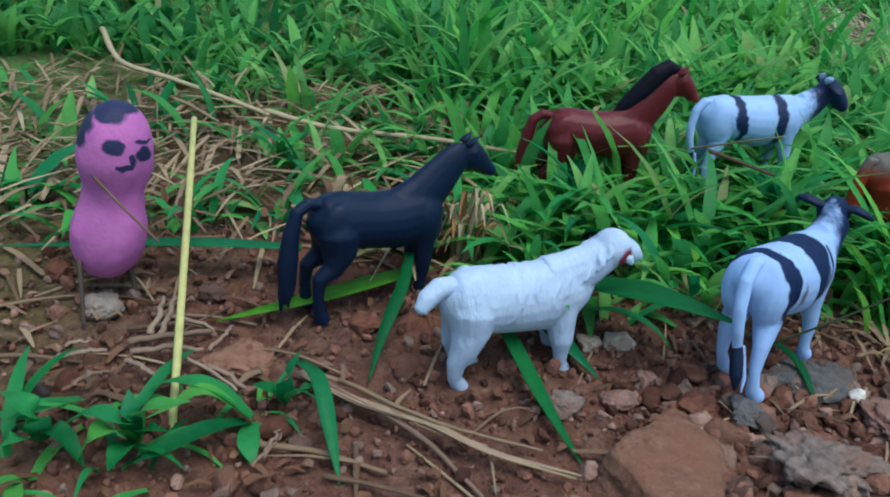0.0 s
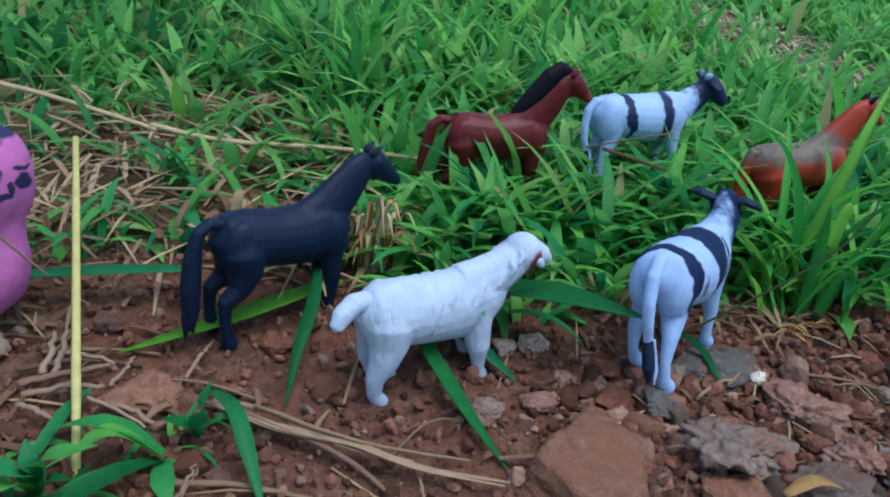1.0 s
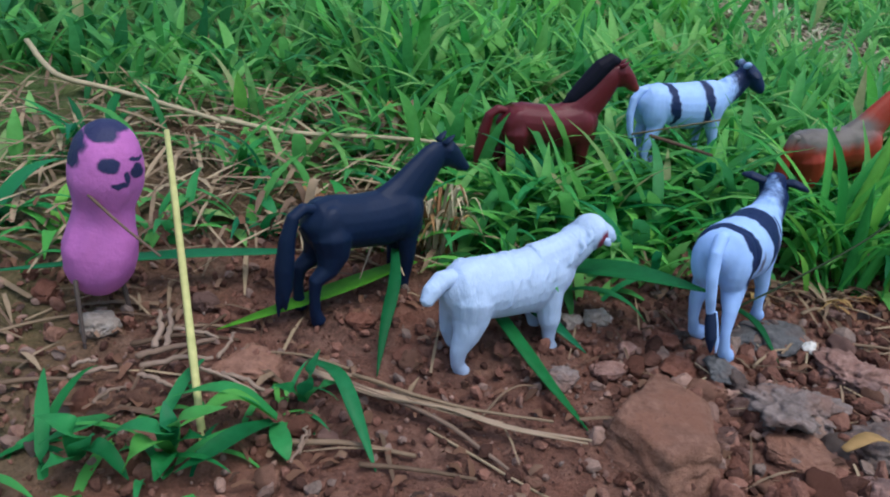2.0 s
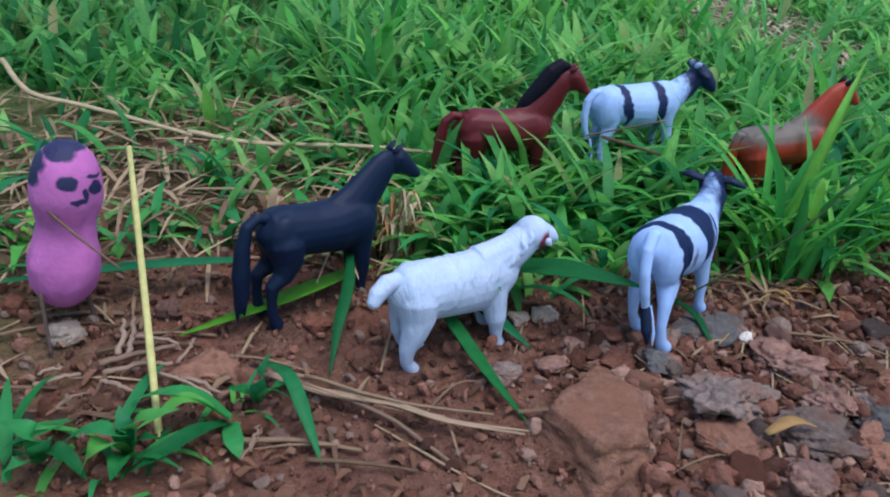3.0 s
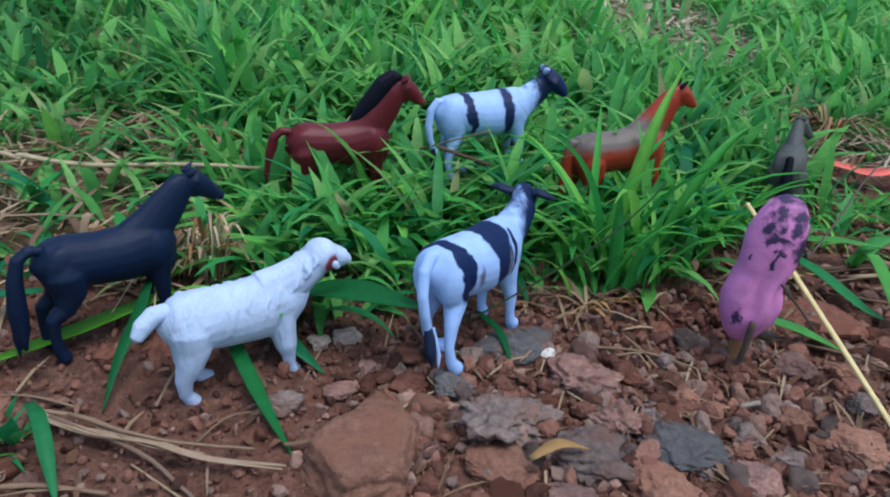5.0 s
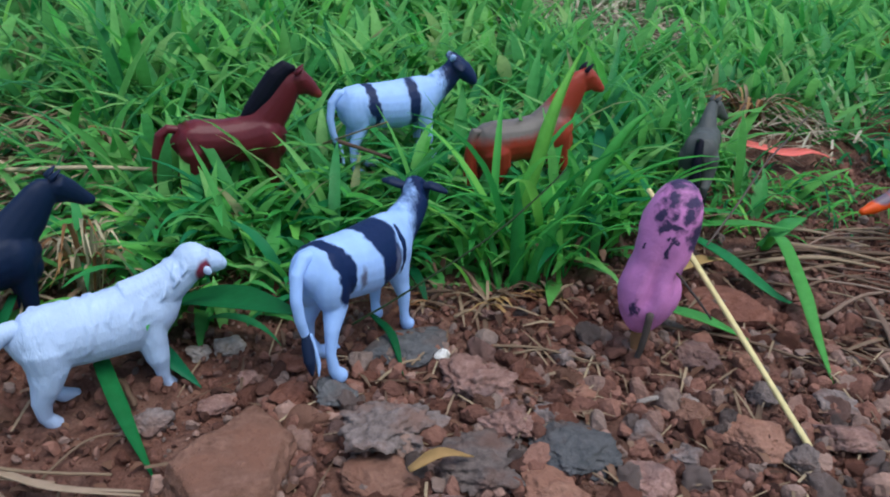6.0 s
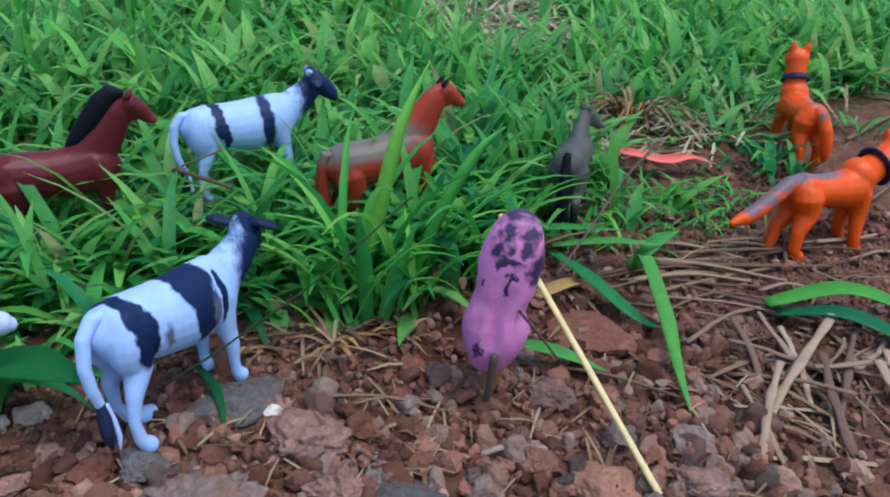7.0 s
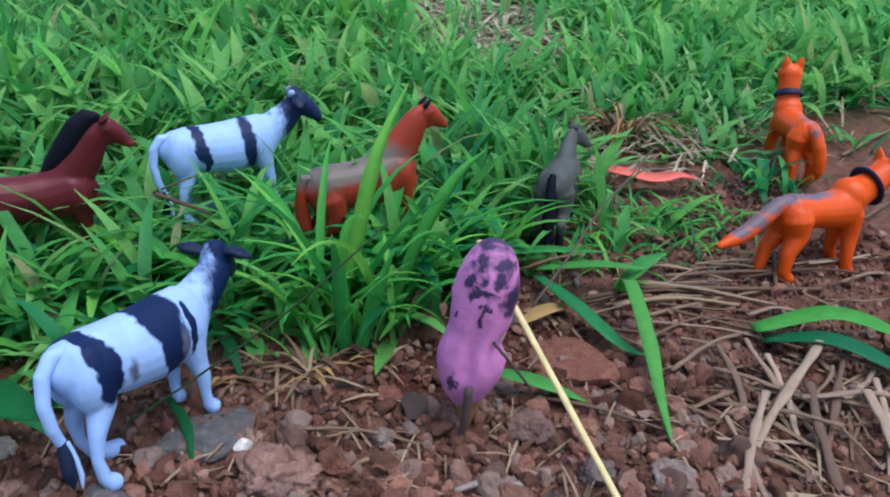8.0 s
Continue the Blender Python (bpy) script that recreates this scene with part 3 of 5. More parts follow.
BLACK = (0.003, 0.014, 0.062)
WHITE = (0.31, 0.475, 0.83)
HEAD_PATCH = [((1.16, 0, 0.78), (0.6, 0.8, 0.57)), ((1.1, 0, 1.18), (0.24, 0.5, 0.26))]
COW_NEAR = painted("near_cow_paint", WHITE, ((BLACK, 0.15, HEAD_PATCH + [
    ((0.14, 0, 1.02), (0.2, 0.6, 0.26)), ((0.17, -0.28, 0.82), (0.155, 0.3, 0.27)), ((0.17, -0.28, 0.68), (0.11, 0.3, 0.17)), ((0.37, -0.26, 0.86), (0.045, 0.2, 0.27)),
    ((-0.42, -0.27, 0.85), (0.115, 0.2, 0.28)), ((-0.46, 0, 1.13), (0.07, 0.4, 0.1)), ((-0.46, -0.2, 1.02), (0.1, 0.14, 0.16)), ((-0.5, 0.2, 1.0), (0.07, 0.2, 0.2))]),
    ((0.1, 0.11, 0.18), 0.6, [((-0.24, -0.3, 0.78), (0.05, 0.15, 0.14)), ((0.27, -0.28, 0.76), (0.05, 0.15, 0.2))])), 0.0383, 0.6, 0.05, brush=0.2, spec=0.18)
COW_FAR = painted("far_cow_paint", WHITE, ((BLACK, 0.25, [
    ((1.06, 0, 0.92), (0.42, 0.6, 0.6)), ((1.15, 0, 0.97), (0.42, 0.9, 0.33)), ((0.26, 0, 0.80), (0.105, 0.6, 0.36)), ((-0.28, 0, 0.92), (0.085, 0.6, 0.3)), ((-0.24, -0.2, 0.76), (0.06, 0.3, 0.2))]),), 0.039, 0.6, 0.06, brush=0.5)
COW_BLACK = painted("cow_black_plastic", (0.005, 0.014, 0.045), (), 0.04, 0.55, spec=0.22)
COW_EAR = painted("grey_white_plastic", (0.3, 0.42, 0.66), ((BLACK, 0.6, [((0.97, 0, 1.2), (0.2, 0.16, 0.1))]),), 0.04, 0.5)
BROWN_COAT = painted("maroon_plastic", (0.1, 0.009, 0.015), (((0.22, 0.035, 0.012), 0.6, [((0, 0, 0.0), (1.2, 0.6, 0.5)), ((0.97, 0, 1.2), (0.2, 0.2, 0.2))]),), 0.0404, 0.42)
BROWN_MANE = painted("dark_mane", (0.004, 0.004, 0.012), (), 0.04, 0.6, spec=0.15)
RED_COAT = painted("rust_red_plastic", (0.27, 0.03, 0.014), (((0.13, 0.11, 0.1), 0.35, [((-0.2, 0, 1.05), (0.75, 0.5, 0.22))]),), 0.0411, 0.45)
GREY_COAT = painted("grey_plastic", (0.065, 0.07, 0.068), (((0.004, 0.005, 0.007), 0.35, [((-0.66, 0, 0.42), (0.36, 0.1, 0.5)), ((-0.5, 0, 0.1), (0.3, 0.6, 0.32)), ((0.4, 0, 0.2), (0.2, 0.6, 0.35))]),), 0.038, 0.6)
DOG_COAT = painted("orange_plastic", (0.66, 0.075, 0.004), (((0.14, 0.1, 0.13), 0.4, [((-0.25, 0, 0.97), (0.42, 0.16, 0.12)), ((-0.62, 0, 0.95), (0.24, 0.2, 0.12)), ((-0.8, 0, 0.83), (0.22, 0.2, 0.11)), ((-0.98, 0, 0.7), (0.2, 0.2, 0.1)), ((-1.15, 0, 0.6), (0.16, 0.2, 0.08))]),), 0.0375, 0.42)
COLLAR = painted("blue_collar", (0.008, 0.01, 0.045), (), 0.03, 0.6)

horse("toy_horse", stand(0.0057, 0.2168, -0.0034, 30.5, 1.2, 3.7), 0.0414, BLACK_COAT, None, BLACK_COAT,
      "matte black plastic toy horse standing on soil beside grass", {("h", 1): (-0.02, 0.0, 0.02), ("f", 1): (0.06, 0.0, 0.03)})
sheep(stand(0.0502, 0.1825, -0.0034, 19.5, -1.2, 3.5), 0.0375)
cow("toy_cow", stand(0.1298, 0.1817, 0.0050, 43.7, 0.6, -2.0), 0.0383, COW_NEAR, COW_BLACK, COW_BLACK,
    "white plastic toy cow with black bands on a grey stone", False, 21)
cow("toy_cow", stand(0.1702, 0.3190, 0.0272, 12.5, -5.0, 3.0), 0.0375, COW_FAR, COW_BLACK, COW_EAR,
    "white plastic toy cow with black bands and pale horns in grass", True, -14)
horse("toy_horse", stand(0.0950, 0.2985, 0.0160, 7.0, -1.0, 8.0), 0.0410, BROWN_COAT, BROWN_MANE, BROWN_COAT,
      "maroon brown plastic toy horse with black mane in grass", neck_up=0.06, arched=True, turn=-12)
horse("toy_horse", stand(0.2222, 0.2668, 0.0190, 8.0, -6.0, 4.0), 0.0411, RED_COAT, None, RED_COAT,
      "rust red plastic toy horse with grey back in tall grass", close_tail=True, ears=BROWN_MANE, arched=True)
horse("toy_donkey", stand(0.3065, 0.2608, 0.0157, 52.0, 2.0, 0.0), 0.0360, GREY_COAT, None, BROWN_MANE,
      "grey plastic toy donkey with black tail and hind legs in grass", neck_up=-0.13, close_tail=True, turn=-32)["category"] = "toy donkey"
DOG_TAIL = [(-0.5, 0, 0.84), (-0.64, 0, 0.82), (-0.8, 0, 0.7), (-1.0, 0, 0.56), (-1.2, 0, 0.47), (-1.36, 0, 0.42)]
TAIL_DOWN = [(-0.5, 0, 0.84), (-0.62, -0.04, 0.8), (-0.7, -0.1, 0.62), (-0.73, -0.14, 0.44), (-0.74, -0.15, 0.28), (-0.74, -0.15, 0.18)]
dog(stand(0.3953, 0.2005, 0.0122, 2.6, 4.0, -1.9), 0.0383, DOG_COAT, COLLAR, "orange plastic toy dog with stretched tail and blue collar on soil", DOG_TAIL, 1.0)
dog(stand(0.4570, 0.2868, 0.0254, 68.0, -1.9, 2.1), 0.0363, DOG_COAT, COLLAR, "orange plastic toy dog with hanging tail and blue collar by grass", TAIL_DOWN)


# ---- pink nut figures on twig legs ----
INK = (0.018, 0.022, 0.075)
PINK_A = painted("pink_paint_clean", (0.46, 0.135, 0.41), ((INK, 0.25, [
    ((-0.0105, -0.004, 0.0525), (0.0045, 0.012, 0.0055)), ((-0.0035, -0.006, 0.0555), (0.0065, 0.012, 0.0032)), ((-0.0108, -0.004, 0.0475), (0.0026, 0.012, 0.0045)),
    ((0.002, -0.003, 0.0575), (0.007, 0.01, 0.0022)), ((-0.003, 0.002, 0.058), (0.009, 0.008, 0.003)), ((-0.0008, -0.011, 0.0465), (0.0036, 0.006, 0.0028)),
    ((0.0078, -0.008, 0.0447), (0.0026, 0.006, 0.0026)), ((0.0025, -0.011, 0.0405), (0.003, 0.006, 0.0012)), ((0.0048, -0.01, 0.0428), (0.0012, 0.006, 0.0026)), ((0.0075, -0.008, 0.0482), (0.0034, 0.006, 0.0009))]),),
    1.0, 0.62, 0.0014, 0.32, unit=0.035)
PINK_B = painted("pink_paint_smudged", (0.56, 0.2, 0.46), (((0.04, 0.024, 0.075), 0.5, [
    ((-0.0035, -0.007, 0.0488), (0.0046, 0.007, 0.0038)), ((0.0035, -0.007, 0.0488), (0.0044, 0.007, 0.0038)), ((-0.0045, -0.008, 0.0435), (0.0036, 0.006, 0.0036)),
    ((-0.001, -0.009, 0.0395), (0.0056, 0.007, 0.0022)), ((0.003, -0.008, 0.0445), (0.0032, 0.006, 0.0026)), ((0.0085, -0.005, 0.0385), (0.0048, 0.008, 0.0074)),
    ((0.0005, -0.009, 0.0352), (0.001, 0.006, 0.003)), ((-0.001, 0, 0.0525), (0.009, 0.008, 0.003)), ((-0.0002, -0.01, 0.0325), (0.0012, 0.006, 0.003)),
    ((-0.0045, -0.01, 0.0095), (0.0015, 0.006, 0.0055)), ((0.006, -0.006, 0.049), (0.0022, 0.006, 0.0022)), ((-0.0075, -0.006, 0.0305), (0.001, 0.006, 0.0012))]),),
    1.0, 0.55, 0.0042, 0.3, unit=0.03)


def nut_body(height, lower, waist, upper, seed, cleft=0.0, notch=0.0):
    """A two-lobed nut: rings up the axis, lumpy, with faint length grooves."""
    bm = bmesh.new()
    rings, n, sides = [], 40, 40
    for i in range(n + 1):
        s = i / n
        lobe = lower * math.sqrt(max(0, 1 - ((s - 0.27) / 0.28) ** 2)) if s < 0.36 else 0
        lobe2 = upper * math.sqrt(max(0, 1 - ((s - 0.72) / 0.29) ** 2)) if s > 0.6 else 0
        if 0.27 <= s <= 0.72:
            w = (s - 0.27) / 0.45
            mid = lower + (upper - lower) * w - (0.5 * (lower + upper) - waist) * math.sin(math.pi * w) ** 2
            r = mid
        else:
            r = max(lobe, lobe2)
        if notch:
            r *= 0.78 + 0.22 * min(1, s / 0.3)
        r = max(r, 0.0006)
        ring = []
        for k in range(sides):
            a = 2 * math.pi * k / sides
            front = math.exp(-((((a - 4.6 + math.pi) % (2 * math.pi)) - math.pi) / 0.22) ** 2)
            bump = 1 + 0.06 * noise.noise((math.cos(a) * 1.6, math.sin(a) * 1.6, s * 5 + seed)) + 0.03 * noise.noise((math.cos(a) * 4, math.sin(a) * 4, s * 14 + seed)) + 0.012 * math.cos(5 * a)
            bump -= cleft * front * math.exp(-((s - 0.34) / 0.2) ** 2)
            side = ((a - 0.1 + math.pi) % (2 * math.pi)) - math.pi
            bump -= notch * math.exp(-((side / 0.8) ** 2) - ((s - 0.44) / 0.07) ** 2)
            bump += 0.05 * (1 - abs(noise.noise((math.cos(a) * 2.2, math.sin(a) * 2.2, s * 4 + seed * 1.7))) * 3.0) * math.sin(math.pi * s)
            ring.append(bm.verts.new((r * bump * math.cos(a), r * bump * math.sin(a), s * height)))
        rings.append(ring)
    for a, b in zip(rings, rings[1:]):
        for k in range(sides):
            bm.faces.new((a[k], a[(k + 1) % sides], b[(k + 1) % sides], b[k]))
    bm.faces.new(rings[0][::-1])
    bm.faces.new(rings[-1])
    return bm


def nut_figure(base, top, yaw, shape, paint, label, legs, arms, arm_twig):
    """legs and arms: lines in world metres, with a radius."""
    up = (Vector(top) - Vector(base)).normalized()
    side = Vector((math.cos(radians(yaw)), math.sin(radians(yaw)), 0))
    side = (side - up * side.dot(up)).normalized()
    m = Matrix.Translation(base) @ Matrix((side, up.cross(side), up)).transposed().to_4x4()
    fig = thing("pink_nut_figure", m, label, "toy figure", "nut figures")
    part("body", nut_body((Vector(top) - Vector(base)).length, *shape), paint, fig)
    inv = m.inverted()
    for name, lines in (("leg", legs), ("arm", arms)):
        for pts, r in lines:
            bm = bmesh.new()
            pts = [inv @ Vector(p) for p in spline(pts, 5)]
            tube(bm, pts, [r * (1 - 0.3 * i / len(pts)) for i in range(len(pts))], 8)
            if name == "leg" or arm_twig is TWIG:
                part(name, bm, TWIG, fig, "thin dark twig")
            else:
                part(name, bm, arm_twig, fig, "thin pale grass stem")
    return fig


def foot(x, y):
    return (x, y, ground_z(x, y) - 0.001)


nut_figure((-0.0805, 0.2065, 0.0055), (-0.0735, 0.2065, 0.0625), 20, (0.0115, 0.0088, 0.0112, 2.0), PINK_A,
           "pink painted nut figure with inked face on twig legs", [([(-0.0843, 0.1965, 0.014), (-0.0826, 0.1925, 0.0045), foot(-0.0808, 0.1884)], 0.0008), ([(-0.0735, 0.208, 0.011), (-0.072, 0.2075, 0.004), foot(-0.0705, 0.207)], 0.001)],
           [([(-0.0785, 0.196, 0.0425), (-0.0692, 0.193, 0.0345), (-0.0575, 0.189, 0.026)], 0.0005)], OLD_STALK)
nut_figure((0.2205, 0.158, 0.0128), (0.2300, 0.1562, 0.0655), -24, (0.0104, 0.0088, 0.0093, 9.0, 0.3, 0.24), PINK_B,
           "pink painted nut figure with smudged ink and one twig leg", [([(0.2188, 0.1478, 0.024), (0.2182, 0.1492, 0.012), foot(0.2176, 0.1525)], 0.0013)],
           [([(0.226, 0.1475, 0.038), (0.231, 0.142, 0.031), (0.2345, 0.138, 0.0255)], 0.0005)], TWIG)


# ---- sticks and straw ----
def rod(name, pts, r, material, label, category, group="", taper=0.3, steps=5, sides=7, wobble=0.0):
    rng = random.Random(name + str(pts[0]))
    line = spline(pts, steps)
    if wobble:
        line = [p + Vector((rng.gauss(0, wobble), rng.gauss(0, wobble), rng.gauss(0, wobble * 0.5))) for p in line]
    bm = bmesh.new()
    n = len(line) - 1
    tube(bm, line, [(r * (1 - taper * i / n) * rng.uniform(0.85, 1.1), r * 0.75 * (1 - taper * i / n)) for i in range(n + 1)], sides)
    return tagged(part(name, bm, material), label, category, group)


rod("bamboo_stick", [(-0.0648, 0.2567, 0.0473), (-0.0525, 0.198, 0.0190), (-0.0405, 0.140, -0.0090)], 0.0012, STICK_GREEN, "thin yellow-green split bamboo stick leaning in soil", "stick", "", 0.0, 4)
rod("bamboo_stick", [(0.2402, 0.1938, 0.0498), (0.2440, 0.150, 0.0268), (0.2500, 0.092, -0.0060)], 0.0011, STICK_PALE, "thin pale yellow wooden stick leaning in soil", "stick", "", 0.0, 4)


def straw(points, r, material=DRY_STRAW, label="dry pale straw stalk lying on the soil", group="straw stalks", wobble=0.00012):
    """points: x, y and height over the ground."""
    r *= 0.75
    rod("straw", [on_ground(x, y, h + r * 0.6) for x, y, h in points], r, material, label, "straw", group, 0.35, 5, 6, wobble)


LONG = "long pale straw stalk lying across the grass"
straw([(-0.168, 0.448, 0.019), (-0.139, 0.392, 0.018), (-0.112, 0.3735, 0.018), (-0.084, 0.355, 0.018), (-0.050, 0.329, 0.018)], 0.0026, PALE_STRAW, label=LONG, group="")
straw([(-0.052, 0.331, 0.019), (-0.020, 0.320, 0.018), (0.031, 0.309, 0.018), (0.066, 0.300, 0.018)], 0.0022, PALE_STRAW, label=LONG, group="")
rod("straw", [(0.1391, 0.2843, 0.0488), (0.148, 0.272, 0.0482), (0.1572, 0.2598, 0.0473)], 0.0012, DRY_STRAW, "short pale straw stalk caught in the grass", "straw", "", 0.3)
rod("straw", [(0.1365, 0.326, 0.0365), (0.143, 0.3018, 0.046), (0.1551, 0.2567, 0.0634)], 0.0008, DRY_STRAW, "thin pale straw stalk caught in the grass", "straw", "", 0.4)
SPLIT = blade_material("split_stalk", [(0.0, (0.27, 0.185, 0.13)), (1.0, (0.38, 0.28, 0.205))], False, 0.7, 0.05)


def split_stalk(pts, width, strips, seed):
    """A broad dry stalk frayed into flat strips."""
    rng = random.Random(seed)
    top = thing("split_stalk", Matrix(), "broad pale split dry stalk lying on the soil", "straw")
    for k in range(strips):
        line = [on_ground(x + rng.gauss(0, 0.0009), y + (k - strips / 2) * width * 0.2 + rng.gauss(0, 0.0011), h + rng.uniform(0, 0.0016)) for x, y, h in pts]
        v, f = ribbon_data(spline(line[: rng.choice((len(line), len(line), len(line) - 1))], 5), width * rng.uniform(0.3, 0.62), rng.uniform(0.2, 0.9), 0.25, 0.5)
        me = bpy.data.meshes.new("strip")
        me.from_pydata(v, [], f)
        mesh_part("strip", me, SPLIT, top).modifiers.new("thickness", "SOLIDIFY").thickness = 0.0004


split_stalk([(-0.012, 0.168, 0.005), (0.006, 0.158, 0.005), (0.024, 0.148, 0.005), (0.042, 0.137, 0.004), (0.062, 0.1285, 0.003)], 0.0042, 3, 8)
straw([(-0.006, 0.166, 0.003), (0.022, 0.145, 0.003), (0.040, 0.124, 0.001)], 0.0014, OLD_STALK)
straw([(0.0, 0.163, 0.006), (0.028, 0.146, 0.006), (0.055, 0.138, 0.004)], 0.0010)
straw([(0.020, 0.143, 0.001), (0.050, 0.112, 0.001), (0.074, 0.1, 0.001)], 0.0007)
straw([(0.036, 0.146, 0.002), (0.047, 0.155, 0.004), (0.058, 0.158, 0.001)], 0.0007)
def heap_stalk(a, b, c, r):
    """A cracked, uneven stalk leaning on others of the heap."""
    k = 0.001 + 3 * r
    rng = random.Random(str(a) + str(r))
    line = [p + Vector((rng.gauss(0, 0.0002), rng.gauss(0, 0.0002), rng.gauss(0, 0.0002))) for p in spline([on_ground(*a, k + 0.002), on_ground(*b, k), on_ground(*c, 0.0012)], 4)]
    bm = bmesh.new()
    tube(bm, line, [(r * rng.uniform(0.6, 1.1), r * rng.uniform(0.25, 0.55)) for _ in line], 7)
    tagged(part("straw", bm, OLD_STALK), "weathered grey-brown dry stalk in a heap", "straw", "heap of dry stalks")


for a, b, c, r in (((0.317, 0.160), (0.314, 0.146), (0.309, 0.132), 0.0016), ((0.349, 0.146), (0.322, 0.132), (0.296, 0.117), 0.0021),
                   ((0.316, 0.134), (0.300, 0.120), (0.284, 0.104), 0.0018), ((0.352, 0.141), (0.364, 0.128), (0.376, 0.108), 0.0017),
                   ((0.362, 0.147), (0.340, 0.128), (0.315, 0.106), 0.0015), ((0.325, 0.128), (0.350, 0.122), (0.378, 0.112), 0.0016),
                   ((0.331, 0.132), (0.322, 0.116), (0.312, 0.098), 0.0019), ((0.330, 0.150), (0.326, 0.136), (0.318, 0.12), 0.0012),
                   ((0.300, 0.132), (0.296, 0.118), (0.290, 0.1), 0.0011), ((0.345, 0.122), (0.34, 0.108), (0.335, 0.092), 0.0018),
                   ((0.310, 0.152), (0.322, 0.140), (0.335, 0.124), 0.0013), ((0.355, 0.128), (0.345, 0.112), (0.328, 0.094), 0.0014),
                   ((0.29, 0.124), (0.306, 0.121), (0.322, 0.116), 0.0009), ((0.368, 0.138), (0.354, 0.13), (0.335, 0.127), 0.0014)):
    heap_stalk(a, b, c, r)
_h = random.Random(12)
for _k in range(9):
    _x, _y, _a = _h.gauss(0.342, 0.018), _h.gauss(0.126, 0.012), _h.choice((0.45, 0.6, -0.9, 0.1, 1.3)) + _h.gauss(0, 0.2)
    _l = _h.uniform(0.012, 0.032)
    _dx, _dy = _l * math.cos(_a), _l * math.sin(_a)
    heap_stalk((_x + _dx, _y + _dy), (_x + _h.gauss(0, 0.002), _y + _h.gauss(0, 0.002)), (_x - _dx, _y - _dy), _h.uniform(0.0006, 0.0017))
LEFT_STRAWS = (
    ((0.15, 0.203), (0.168, 0.196), 0.0014), ((0.158, 0.208), (0.18, 0.199), 0.0011), ((0.166, 0.19), (0.178, 0.1875), 0.0012), ((0.172, 0.172), (0.206, 0.154), 0.0009),
    ((0.18, 0.166), (0.203, 0.158), 0.0007), ((0.132, 0.163), (0.15, 0.17), 0.0009), ((0.236, 0.166), (0.283, 0.133), 0.0012), ((-0.062, 0.195), (-0.03, 0.198), 0.0012),
    ((-0.067, 0.186), (-0.035, 0.192), 0.0015), ((-0.055, 0.21), (-0.062, 0.178), 0.0011), ((-0.04, 0.205), (-0.058, 0.172), 0.001), ((-0.11, 0.192), (-0.085, 0.206), 0.001),
    ((-0.105, 0.165), (-0.075, 0.171), 0.0014), ((-0.02, 0.139), (0.015, 0.132), 0.0015), ((0, 0.128), (0.03, 0.122), 0.0012), ((0.052, 0.183), (0.0585, 0.17), 0.0018),
    ((-0.12, 0.27), (-0.06, 0.262), 0.0012), ((-0.1, 0.285), (-0.04, 0.27), 0.0011), ((-0.13, 0.255), (-0.09, 0.26), 0.001), ((0, 0.172), (-0.03, 0.185), 0.0008),
)
RIGHT_STRAWS = (
    ((0.29, 0.205), (0.345, 0.196), 0.0011), ((0.31, 0.212), (0.36, 0.18), 0.0016), ((0.285, 0.196), (0.33, 0.2), 0.0008), ((0.32, 0.225), (0.355, 0.2), 0.0013),
    ((0.5, 0.29), (0.58, 0.32), 0.0015), ((0.52, 0.27), (0.6, 0.3), 0.0013), ((0.45, 0.225), (0.5, 0.24), 0.0012), ((0.36, 0.2), (0.42, 0.185), 0.0012),
    ((0.292, 0.208), (0.352, 0.199), 0.0018), ((0.3, 0.2), (0.348, 0.186), 0.0016), ((0.305, 0.19), (0.37, 0.19), 0.0014), ((0.315, 0.205), (0.385, 0.182), 0.002),
    ((0.33, 0.21), (0.39, 0.195), 0.0015), ((0.3, 0.178), (0.34, 0.183), 0.001), ((0.28, 0.19), (0.31, 0.178), 0.0011),
)
for a, b, r in LEFT_STRAWS + RIGHT_STRAWS:
    straw([(*a, 0.002), ((a[0] + b[0]) / 2, (a[1] + b[1]) / 2 + 0.001, 0.003), (*b, 0.001)], r)
PALE_STALK = blade_material("pale_grey_stalk", [(0.0, (0.2, 0.13, 0.1)), (1.0, (0.33, 0.24, 0.19))], False, 0.8, 0.0)
THICK = "thick pale grey-brown dry stalk on the soil"
straw([(-0.0629, 0.1788, 0.003), (-0.0517, 0.1828, 0.004), (-0.0418, 0.1867, 0.003)], 0.0018, PALE_STALK, THICK, wobble=0.0004)
straw([(-0.0619, 0.1754, 0.003), (-0.0509, 0.1758, 0.004), (-0.0411, 0.1763, 0.003)], 0.0016, PALE_STALK, THICK, wobble=0.0004)
straw([(-0.0594, 0.1842, 0.003), (-0.0597, 0.1944, 0.004), (-0.0612, 0.2046, 0.003)], 0.0016, PALE_STALK, THICK, wobble=0.0004)
straw([(-0.0562, 0.1838, 0.003), (-0.0564, 0.1945, 0.004), (-0.0577, 0.2051, 0.003)], 0.0014, PALE_STALK, THICK, wobble=0.0004)
straw([(-0.0617, 0.1699, 0.003), (-0.0559, 0.1663, 0.004), (-0.0514, 0.1628, 0.003)], 0.0014, PALE_STALK, THICK, wobble=0.0004)
straw([(-0.0380, 0.1685, 0.003), (-0.0315, 0.1641, 0.004), (-0.0261, 0.1596, 0.003)], 0.0014, PALE_STALK, THICK, wobble=0.0004)
straw([(-0.0460, 0.1721, 0.003), (-0.0362, 0.1651, 0.004), (-0.0276, 0.1581, 0.003)], 0.0010, PALE_STALK, THICK, wobble=0.0004)
